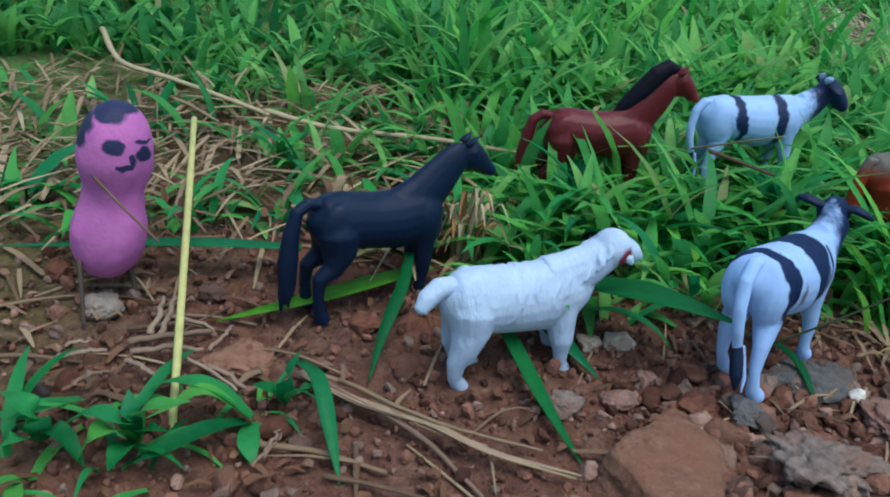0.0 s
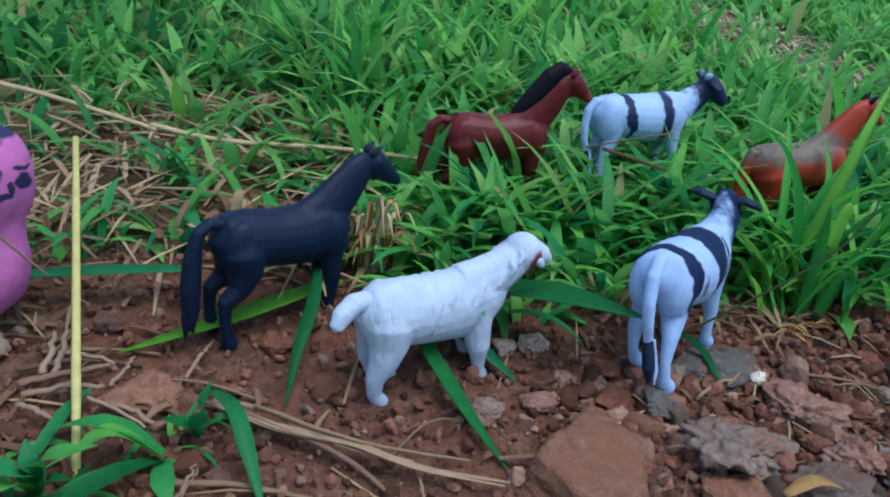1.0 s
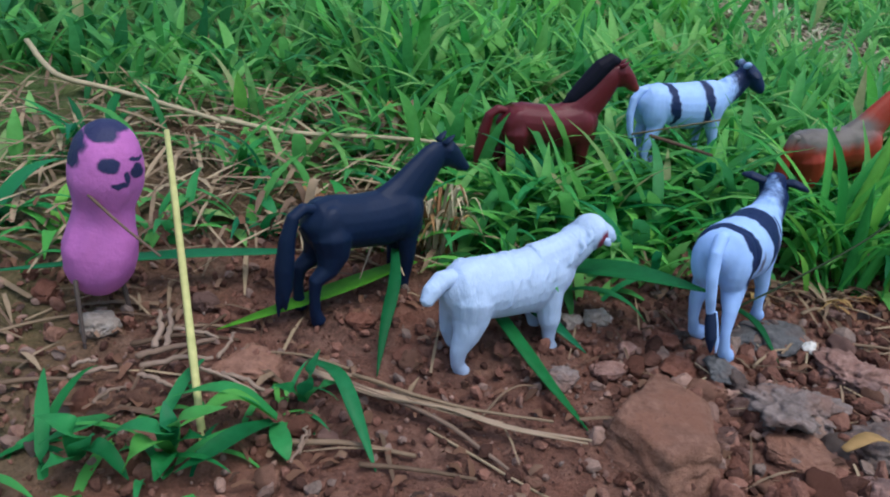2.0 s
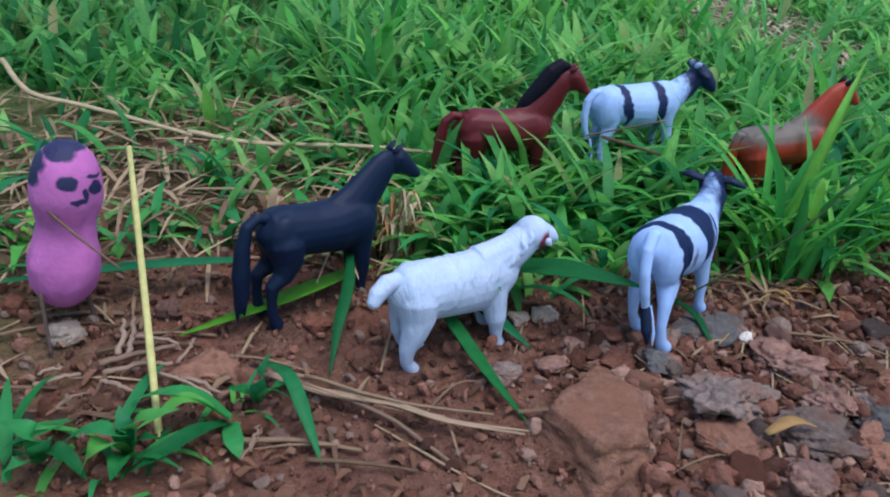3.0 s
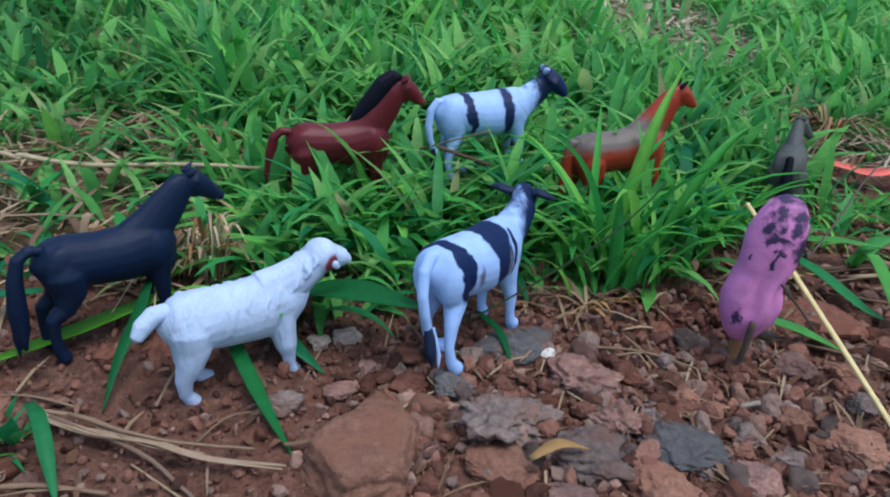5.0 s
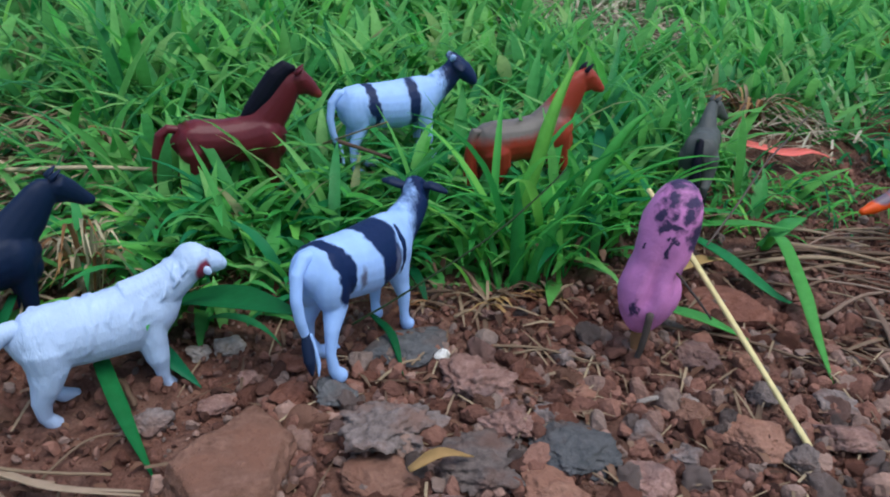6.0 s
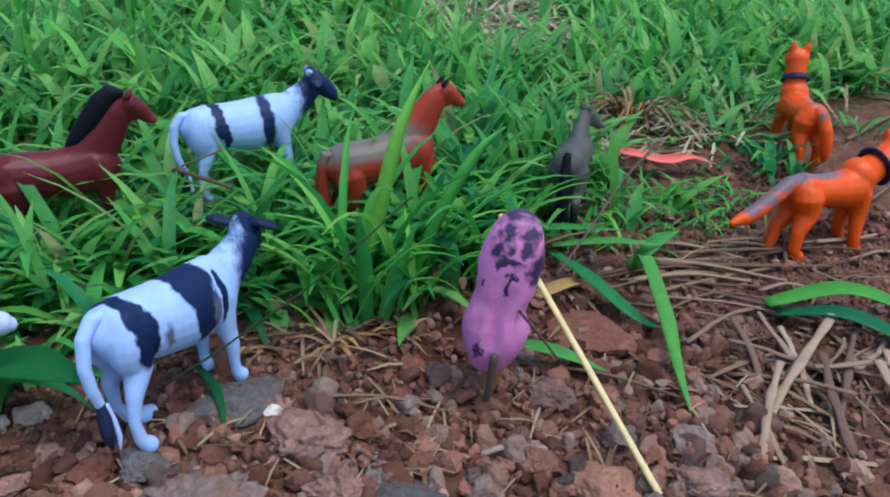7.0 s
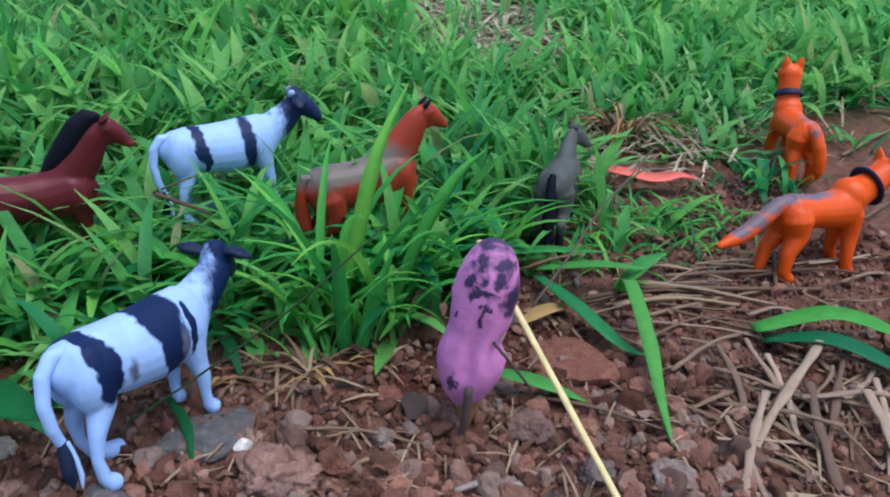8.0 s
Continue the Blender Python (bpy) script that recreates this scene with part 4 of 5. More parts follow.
straw([(-0.0810, 0.1701, 0.003), (-0.0740, 0.1720, 0.004), (-0.0682, 0.1739, 0.003)], 0.0014, PALE_STALK, THICK, wobble=0.0004)
straw([(-0.0718, 0.1574, 0.003), (-0.0675, 0.1604, 0.004), (-0.0645, 0.1634, 0.003)], 0.0010, PALE_STALK, THICK, wobble=0.0004)
straw([(-0.0556, 0.1934, 0.003), (-0.0475, 0.1909, 0.004), (-0.0406, 0.1884, 0.003)], 0.0012, PALE_STALK, THICK, wobble=0.0004)
straw([(-0.0400, 0.1782, 0.003), (-0.0374, 0.1857, 0.004), (-0.0360, 0.1932, 0.003)], 0.0010, PALE_STALK, THICK, wobble=0.0004)
straw([(-0.0812, 0.1763, 0.003), (-0.0777, 0.1768, 0.004), (-0.0753, 0.1773, 0.003)], 0.0012, PALE_STALK, THICK, wobble=0.0004)
straw([(-0.0159, 0.1333, 0.003), (-0.0141, 0.1394, 0.004), (-0.0135, 0.1455, 0.003)], 0.0008, PALE_STALK, THICK, wobble=0.0004)
straw([(-0.0179, 0.1300, 0.003), (-0.0148, 0.1362, 0.004), (-0.0128, 0.1425, 0.003)], 0.0007, PALE_STALK, THICK, wobble=0.0004)
_s = random.Random(31)
for _k in range(22):
    _x, _y, _a, _l = _s.uniform(0.318, 0.42), _s.uniform(0.158, 0.222), _s.gauss(-0.25, 0.45), _s.uniform(0.008, 0.03)
    _dx, _dy = _l * math.cos(_a), _l * math.sin(_a)
    straw([(_x - _dx, _y - _dy, 0.002), (_x, _y + _s.gauss(0, 0.0015), 0.003), (_x + _dx, _y + _dy, 0.001)], _s.uniform(0.0006, 0.0014), OLD_STALK if _k % 2 else DRY_STRAW)
rod("grass_stalk", [(0.1260, 0.1720, 0.0185), (0.1443, 0.1735, 0.0275), (0.174, 0.178, 0.0430), (0.196, 0.19, 0.0525), (0.212, 0.206, 0.0555)], 0.00045,
    blade_material("seed_stalk", [(0.0, (0.02, 0.04, 0.015)), (1.0, (0.03, 0.06, 0.02))], False, 0.6, 0.1), "thin dark green seed stalk bent before the cow", "grass stalk", "", 0.2)
rod("grass_stalk", [(0.2454, 0.1613, 0.0405), (0.2628, 0.172, 0.0501), (0.2806, 0.184, 0.0601), (0.2972, 0.195, 0.0654), (0.3141, 0.205, 0.0730)], 0.0004, TWIG, "thin dark seed stalk rising behind the pink figure", "grass stalk", "", 0.2)


# ---- stones ----
def stone(x, y, size, height, material, label, seed, yaw=0.0, sink=0.3, name="stone", planes=14, group="", taper=0.0, stretch=1.0, rough=0.17, sides=()):
    me = rock_mesh(name, (size / 2, size / 2 * stretch, height / 2), seed, planes, rough=rough, sides=sides)
    if taper:
        for v in me.vertices:
            v.co.x *= 1 - taper * v.co.y / (size / 2 * stretch)
    ob = mesh_part(name, me, material)
    ob.matrix_world = pose(x, y, ground_z(x, y) + height * (0.5 - sink), 0, 0, yaw)
    return tagged(ob, label, "stone", group)


stone(0.0868, 0.1345, 0.066, 0.028, ROCK_BROWN, "large flat brown rock lying on the soil", 3, 0, 0.47, planes=2, rough=0.075,
      sides=((136, 0.36, 0.1), (205, 0.56, 0.15), (291, 0.6, 0.2), (339, 0.45, 0.1), (29, 0.54, 0.1), (300, 0.6, 9.0), (100, 0.66, 4.0)))
stone(0.1445, 0.1795, 0.04, 0.009, ROCK_BLUE, "flat grey slate stone under the cow", 11, 12, 0.42, planes=10, stretch=0.62, rough=0.08)
stone(0.1180, 0.1590, 0.0145, 0.0085, ROCK_BLUE, "small dark grey stone under the cow's hoof", 12, 0, 0.2, planes=9)
stone(0.163, 0.1545, 0.0290, 0.011, ROCK_PINK, "rough pinkish rock on the soil", 13, 10, 0.35, stretch=0.8, rough=0.34)
stone(0.168, 0.136, 0.0185, 0.010, ROCK_PINK, "small rough pinkish rock on the soil", 14, 40, 0.3, rough=0.34)
stone(0.131, 0.141, 0.0310, 0.012, ROCK_GREY, "rough grey rock on the soil", 15, 70, 0.35, rough=0.34)
stone(0.152, 0.122, 0.0340, 0.011, ROCK_GREY, "grey-brown rock half sunk in soil", 16, 20, 0.4, rough=0.34)
stone(0.183, 0.1215, 0.0260, 0.010, ROCK_BLUE, "smooth blue-grey stone on the soil", 17, 0, 0.3, planes=8)
stone(0.0770, 0.191, 0.0085, 0.006, ROCK_PALE, "small pale grey stone by the sheep", 18)
stone(0.0870, 0.1915, 0.0115, 0.007, ROCK_PALE, "small pale pinkish stone by the sheep", 19, 30)
stone(0.108, 0.179, 0.0120, 0.007, ROCK_RED, "small red stone on the soil", 20, 10)
stone(0.104, 0.163, 0.0135, 0.007, ROCK_RED, "small red-brown stone on the soil", 21, 50)
stone(0.083, 0.1665, 0.0120, 0.006, ROCK_PINK, "small pinkish stone on the soil", 22)
stone(0.064, 0.160, 0.0150, 0.008, ROCK_GREY, "small dark grey stone on the soil", 23)
stone(0.092, 0.175, 0.0080, 0.005, ROCK_PINK, "small pinkish stone on the soil", 24)
stone(0.1555, 0.1685, 0.0058, 0.0062, ROCK_WHITE, "tiny white stone on the soil", 25, 20, -0.1)
stone(0.195, 0.141, 0.0110, 0.006, ROCK_BROWN, "small brown stone on the soil", 26)
stone(0.224, 0.1535, 0.0100, 0.005, ROCK_RED, "small red stone on the soil", 27, 0, 0.35)
stone(0.206, 0.122, 0.0125, 0.007, ROCK_GREY, "small grey stone on the soil", 28)
stone(0.224, 0.125, 0.0130, 0.007, ROCK_BROWN, "small brown stone on the soil", 29, 70)
stone(0.181, 0.137, 0.0110, 0.006, ROCK_GREY, "small grey stone on the soil", 30)
stone(-0.0782, 0.1975, 0.0125, 0.009, ROCK_PALE, "pale cream stone beside the pink figure", 31, 0, 0.2, planes=9)
stone(-0.099, 0.216, 0.0115, 0.008, ROCK_RED, "reddish stone on the soil", 32)
stone(-0.091, 0.195, 0.0080, 0.005, ROCK_BROWN, "small brown stone on the soil", 33)
stone(0.019, 0.179, 0.0110, 0.006, ROCK_RED, "small red stone beside the sheep", 34)
stone(0.005, 0.201, 0.0125, 0.006, ROCK_RED, "small red stone by the black horse", 35, 20)
stone(-0.032, 0.179, 0.0230, 0.006, ROCK_BROWN, "flat brown slab sunk in the soil", 36, 15, 0.4, planes=8)
stone(0.2685, 0.1735, 0.0320, 0.009, ROCK_RED, "flat red-brown rock behind the pink figure", 37, 20, 0.4, planes=6, stretch=1.05, rough=0.07)
stone(0.240, 0.149, 0.0155, 0.009, ROCK_PINK, "rough pinkish stone on the soil", 38)
stone(0.255, 0.142, 0.0110, 0.007, ROCK_BROWN, "small brown stone on the soil", 39)
stone(0.271, 0.1185, 0.0150, 0.009, ROCK_GREY, "grey stone on the soil", 40)
stone(0.196, 0.160, 0.0085, 0.006, ROCK_GREY, "small grey stone on the soil", 41)
stone(0.181, 0.153, 0.0105, 0.006, ROCK_RED, "small red stone on the soil", 42)
stone(0.224, 0.128, 0.0105, 0.006, ROCK_GREY, "small grey stone on the soil", 43)
stone(0.261, 0.158, 0.0105, 0.006, ROCK_RED, "small red stone on the soil", 44)
stone(0.114, 0.110, 0.0140, 0.007, ROCK_RED, "small red-brown stone on the soil", 45)
stone(0.103, 0.120, 0.0080, 0.005, ROCK_RED, "small red stone on the soil", 46)
stone(0.203, 0.178, 0.0100, 0.006, ROCK_RED, "small red stone by the tuft", 47)
stone(0.232, 0.183, 0.0130, 0.008, ROCK_RED, "lump of red soil by the tuft", 48)
for _s, (x, y) in enumerate(((0.214, 0.110), (0.196, 0.105), (0.236, 0.112), (0.250, 0.126), (0.262, 0.104), (0.170, 0.105), (0.244, 0.099), (0.140, 0.104), (0.124, 0.122))):
    stone(x, y, 0.012 + 0.006 * (_s % 3), 0.008, (ROCK_GREY, ROCK_PINK, ROCK_BROWN)[_s % 3], ("grey", "pinkish", "brown")[_s % 3] + " stone lying in the gravel", 60 + _s, 37 * _s)

GRASS_EDGE = [(-3, 0.24), (-0.127, 0.241), (-0.069, 0.246), (-0.008, 0.250), (0.03, 0.232), (0.06, 0.205), (0.085, 0.203), (0.112, 0.207), (0.16, 0.214),
              (0.195, 0.206), (0.232, 0.208), (0.27, 0.225), (0.296, 0.232), (0.356, 0.242), (0.418, 0.285), (0.5, 0.31), (0.7, 0.35), (3, 0.5)]


def edge_y(x):
    for (x0, y0), (x1, y1) in zip(GRASS_EDGE, GRASS_EDGE[1:]):
        if x0 <= x <= x1:
            return y0 + (y1 - y0) * (x - x0) / (x1 - x0)
    return 0.3


rng = random.Random(21)
PEBBLES = [rock_mesh("pebble", (0.5, 0.5 * rng.uniform(0.7, 1.0), 0.36), 100 + k, 9, 3, 0.2, 0.42) for k in range(12)]
KINDS = (ROCK_RED, ROCK_BROWN, ROCK_PINK, ROCK_GREY, ROCK_PALE)
TINTS = ("red", "brown", "pinkish", "grey", "pale")
pebble_meshes = {}
count = 0
while count < 299:
    x, y = rng.uniform(-0.12, 0.42), rng.uniform(0.085, 0.25)
    if y > edge_y(x) + 0.004 or ((x < 0.1 or x > 0.3) and rng.random() < 0.72):
        continue
    rubble = 0.1 < x < 0.3 and y < 0.172
    k = rng.choices(range(5), (3.4, 3, 2.4, 0.8 + 3.0 * (x > 0.11), 0.03))[0]
    v = rng.randrange(12)
    if (v, k) not in pebble_meshes:
        pebble_meshes[v, k] = PEBBLES[v].copy()
        pebble_meshes[v, k].materials.append(KINDS[k])
        pebble_meshes[v, k].polygons.foreach_set("use_smooth", [False] * len(PEBBLES[v].polygons))
    size = min(0.0125, rng.lognormvariate(-5.1, 0.4))
    if rubble and rng.random() < 0.55:
        size = rng.uniform(0.008, 0.0165)
    ob = new("pebble", pebble_meshes[v, k])
    ob.matrix_world = pose(x, y, ground_z(x, y) + size * 0.1, rng.uniform(-25, 25), rng.uniform(-25, 25), rng.uniform(0, 360)) @ Matrix.Diagonal((size, size * rng.uniform(0.65, 1.0), size * rng.uniform(0.7, 1.1), 1))
    tagged(ob, "small " + TINTS[k] + " pebble lying on the soil", "pebble", "pebbles on the soil")
    count += 1


def gravel(name, total, seed, typical, spread, largest, detail, label, lo=(-0.13, 0.075), hi=(0.45, 0.29), rise=0.24, planes=10):
    """Crumbs and small stones too many to count, half sunk in the soil."""
    rng = random.Random(seed)
    shapes = []
    for k in range(8):
        me = rock_mesh("crumb", (0.5, 0.42, 0.34), 300 + seed * 10 + k, planes, detail, 0.16, 0.4)
        shapes.append(([v.co.copy() for v in me.vertices], [tuple(p.vertices) for p in me.polygons]))
        bpy.data.meshes.remove(me)
    verts, faces = [], []
    while total:
        x, y = rng.uniform(lo[0], hi[0]), rng.uniform(lo[1], hi[1])
        if y > edge_y(x) + 0.01 or (x < 0.06 and rng.random() < 0.4):
            continue
        base, tris = rng.choice(shapes)
        s = min(largest, rng.lognormvariate(typical, spread))
        turn = Euler((rng.random() * 6, rng.random() * 6, rng.random() * 6)).to_matrix() * s
        at = Vector((x, y, ground_z(x, y) + s * rise))
        n = len(verts)
        verts += [tuple(at + turn @ v) for v in base]
        faces += [tuple(i + n for i in t) for t in tris]
        total -= 1
    me = bpy.data.meshes.new(name)
    me.from_pydata(verts, [], faces)
    n = Nodes(name + "_stone", 0.95, 0.12)
    col = n.ramp(n.t.nodes.new("ShaderNodeNewGeometry").outputs["Random Per Island"], [(0.0, (0.055, 0.027, 0.021)), (0.35, (0.17, 0.08, 0.06)), (0.65, (0.26, 0.128, 0.096)), (0.85, (0.2, 0.15, 0.13)), (1.0, (0.36, 0.22, 0.175))])
    col = n.mix(0.5, col, n.ramp(n.noise(500, 5), [(0.3, (0.5, 0.45, 0.42)), (0.7, (1, 1, 1))]), "MULTIPLY")
    ob = mesh_part(name, me, n.done(col, n.bump(n.noise(1100), 0.7, 0.0008)))
    me.polygons.foreach_set("use_smooth", [False] * len(me.polygons))
    return tagged(ob, label, "gravel", kind="stuff")


gravel("gravel", 3600, 5, -5.65, 0.35, 0.0075, 2, "loose reddish and grey gravel on the soil")
gravel("rubble", 620, 6, -4.95, 0.34, 0.0125, 3, "crowded angular pinkish and grey rubble in the soil", (0.095, 0.085), (0.31, 0.176), 0.06, 7)
gravel("grit", 8000, 4, -6.55, 0.4, 0.0032, 1, "loose reddish crumbs of soil and grit")


# ---- litter on the soil ----
def leaf(pts, width, material, name, label, category, fold=0.25, root=0.5, group="", steps=5, up=(0, 0, 1)):
    v, f = ribbon_data(spline(pts, steps), width, fold, 0.0, root, up)
    me = bpy.data.meshes.new(name)
    me.from_pydata(v, [], f)
    ob = mesh_part(name, me, material)
    thick = ob.modifiers.new("thickness", "SOLIDIFY")
    thick.thickness = 0.00025
    return tagged(ob, label, category, group)


def ground_line(*pts):
    return [on_ground(x, y, h) for x, y, h in pts]


leaf(ground_line((0.132, 0.1165, 0.008), (0.141, 0.118, 0.0095), (0.151, 0.119, 0.008)), 0.0042, DRY_LEAF, "dry_leaf", "yellowed dry leaf lying on the stones", "leaf")
leaf(ground_line((0.221, 0.157, 0.002), (0.225, 0.1615, 0.006), (0.2285, 0.168, 0.004)), 0.006, DRY_LEAF, "dry_leaf", "curled brown dry leaf beside the pink figure", "leaf", 0.6)
leaf(ground_line((0.258, 0.196, 0.004), (0.272, 0.199, 0.006), (0.286, 0.203, 0.004)), 0.007, DRY_LEAF, "dry_leaf", "tan dry leaf on the flat rock", "leaf", 0.4)
leaf([(0.348, 0.294, 0.037), (0.360, 0.287, 0.035), (0.370, 0.281, 0.033), (0.384, 0.279, 0.034), (0.396, 0.273, 0.031)], 0.014, RED_PLASTIC, "plastic_strip", "torn strip of red plastic lying in grass", "plastic strip", 0.12, 0.9)
rod("twig", ground_line((0.209, 0.1325, 0.003), (0.217, 0.1315, 0.004), (0.227, 0.1275, 0.003)), 0.0011, ROCK_PALE, "bleached pale twig lying on the stones", "twig", "", 0.3)
fruit = mesh_part("fallen_fruit", rock_mesh("fallen_fruit", (0.0145, 0.0125, 0.011), 77, 3, 4, 0.03), painted("tan_fruit", (0.36, 0.27, 0.05), (), 0.02, 0.6))
fruit.matrix_world = pose(0.578, 0.441, ground_z(0.578, 0.441) + 0.012)
tagged(fruit, "yellow-tan rounded fallen fruit in the grass", "fruit")


def dry_clump(cx, cy, h, spread, count, seed, wide=1.0, straw_tone=None):
    """A tangle of short dry leaves round a crown."""
    rng = random.Random(seed)
    top = thing("dry_tuft", Matrix.Translation(on_ground(cx, cy)), "withered tan grass tuft with curled dry leaves", "dry grass", "dry tufts")
    for _ in range(count):
        a, far = rng.uniform(0, 2 * math.pi), spread * rng.uniform(0.5, 1.1)
        p0 = Vector((rng.gauss(0, 0.003), rng.gauss(0, 0.003), 0))
        p2 = Vector((far * math.cos(a), far * math.sin(a), h * rng.uniform(0.1, 1.0)))
        p1 = p0.lerp(p2, 0.5) + Vector((0, 0, h * rng.uniform(0.3, 0.9)))
        v, f = ribbon_data(spline([p0, p1, p2], 4), wide * rng.uniform(0.0015, 0.0042), rng.uniform(0.1, 0.8))
        me = bpy.data.meshes.new("dry_blade")
        me.from_pydata(v, [], f)
        mesh_part("dry_blade", me, (straw_tone or DRY_STRAW) if rng.random() < 0.7 else DRY_LEAF, top)


dry_clump(0.0375, 0.243, 0.024, 0.020, 42, 1, 0.6, PALE_STRAW)
dry_clump(-0.012, 0.262, 0.016, 0.020, 20, 2)
dry_clump(0.39, 0.342, 0.016, 0.04, 60, 3, 0.6)
dry_clump(0.036, 0.352, 0.016, 0.022, 18, 4)
dry_clump(0.182, 0.199, 0.005, 0.02, 18, 5, 0.5)
dry_clump(0.205, 0.197, 0.004, 0.018, 16, 6, 0.45)
dry_clump(0.160, 0.204, 0.004, 0.016, 12, 7, 0.6)


# ---- grass ----
def blade_mesh(seed, material):
    """A unit blade growing along z and drooping towards x: length one, to be scaled by its object."""
    rng = random.Random(seed)
    lean, droop = rng.uniform(0.15, 0.5), rng.uniform(0.7, 1.6)
    p, pts = Vector((0, 0, 0)), [Vector((0, 0, 0))]
    for i in range(9):
        a = lean + droop * (i / 8) ** 1.3
        p = p + Vector((math.sin(a), rng.gauss(0, 0.02), math.cos(a))) / 9
        pts.append(p.copy())
    v, f = ribbon_data(pts, rng.uniform(0.085, 0.125), rng.uniform(0.15, 0.5), 0.0, 0.6, (0.2, 0, 1))
    me = bpy.data.meshes.new("blade")
    me.from_pydata(v, [], f)
    me.materials.append(material)
    me.polygons.foreach_set("use_smooth", [True] * len(me.polygons))
    return me


BLADES = [blade_mesh(k, GRASS_BLADE) for k in range(14)]
YOUNG = [blade_mesh(k + 50, LIGHT_BLADE) for k in range(10)]
DULL = [blade_mesh(k + 80, DARK_BLADE) for k in range(8)]


def tuft(x, y, length, count, seed, spread=0.006, low=0.0, wide=1.0, label="fresh green grass tuft growing from the soil", shapes=None):
    rng = random.Random(seed)
    top = thing("grass_tuft", Matrix.Translation(on_ground(x, y, -0.001)), label, "grass tuft", "grass tufts")
    for k in range(count):
        ob = new("blade", rng.choice(shapes or BLADES))
        ob.parent = top
        s = length * rng.uniform(0.55, 1.1)
        w = wide * rng.uniform(0.8, 1.25) * min(1.0, 0.05 / s)
        a = 360 * (k + rng.random()) / count
        ob.matrix_local = pose(rng.gauss(0, spread), rng.gauss(0, spread), 0, 0, low + rng.uniform(-12, 14), a) @ Matrix.Diagonal((s, s * w, s, 1))
    return top


LEFT = "broad-bladed green grass tuft in the bare soil"
tuft(-0.0516, 0.1400, 0.034, 15, 41, 0.007, 36, 0.8, LEFT, BLADES[:8] + DULL[:2])
tuft(-0.0235, 0.1535, 0.028, 8, 43, 0.005, 44, 0.8, LEFT, BLADES[:8])
tuft(-0.082, 0.134, 0.036, 12, 2, 0.010, 40, 0.75, LEFT, BLADES[:8] + DULL[:2])
tuft(-0.0165, 0.162, 0.018, 7, 4, 0.004, 40, 0.7, LEFT)

def shoot(label, blades):
    """A low grass plant: blades as width and line (x, y, height over the ground), all from one crown."""
    base = blades[0][1][0]
    top = thing("grass_tuft", Matrix.Translation(on_ground(base[0], base[1])), label, "grass tuft", "grass tufts")
    back = Matrix.Translation(-on_ground(base[0], base[1]))
    for k, (width, line) in enumerate(blades):
        pts = spline([back @ on_ground(*p) for p in line], 6)
        v, f = ribbon_data(pts, width, 0.3 + 0.1 * (k % 3), 0.0, 0.6)
        me = bpy.data.meshes.new("blade")
        me.from_pydata(v, [], f)
        me.polygons.foreach_set("use_smooth", [True] * len(me.polygons))
        mesh_part("blade", me, DARK_BLADE if k % 3 == 2 else GRASS_BLADE, top)


shoot("low green grass shoot with broad spreading blades on the soil", (
    (0.0058, ((-0.0218, 0.1490, 0.003), (-0.0303, 0.1489, 0.01), (-0.0397, 0.1501, 0.012), (-0.0505, 0.1553, 0.006))),
    (0.0056, ((-0.0221, 0.1484, 0.003), (-0.0326, 0.1454, 0.011), (-0.0402, 0.1437, 0.009), (-0.0480, 0.1440, 0.004))),
    (0.0062, ((-0.0224, 0.1482, 0.002), (-0.0303, 0.1357, 0.008), (-0.0392, 0.1282, 0.008), (-0.0464, 0.1275, 0.004))),
    (0.0056, ((-0.0218, 0.1482, 0.002), (-0.0203, 0.1373, 0.004), (-0.0181, 0.1327, 0.001)))))
shoot("small green grass shoot with broad blades beside split stalks", (
    (0.005, ((-0.0144, 0.1571, 0.002), (-0.0135, 0.1533, 0.012), (-0.0103, 0.1553, 0.02))),
    (0.0046, ((-0.0141, 0.1571, 0.002), (-0.0099, 0.1523, 0.01), (-0.0051, 0.1516, 0.012))),
    (0.005, ((-0.0144, 0.1566, 0.002), (-0.0184, 0.1545, 0.008), (-0.0235, 0.1588, 0.006)))))
shoot("spreading green grass plant with broad bent blades on the soil", (
    (0.005, ((-0.0490, 0.1383, 0.002), (-0.0481, 0.1336, 0.014), (-0.0497, 0.1376, 0.018))),
    (0.0056, ((-0.0493, 0.1384, 0.002), (-0.0495, 0.1305, 0.014), (-0.0572, 0.1315, 0.014), (-0.0685, 0.1367, 0.004))),
    (0.0046, ((-0.0487, 0.1384, 0.002), (-0.0438, 0.1316, 0.012), (-0.0387, 0.1331, 0.01))),
    (0.0066, ((-0.0492, 0.1379, 0.002), (-0.0513, 0.1303, 0.012), (-0.0546, 0.1268, 0.012), (-0.0582, 0.1263, 0.006))),
    (0.006, ((-0.0485, 0.1375, 0.002), (-0.0466, 0.1343, 0.014), (-0.0396, 0.1327, 0.018), (-0.0341, 0.1367, 0.016))),
    (0.0056, ((-0.0488, 0.1375, 0.002), (-0.0486, 0.1274, 0.008), (-0.0502, 0.1233, 0.006)))))
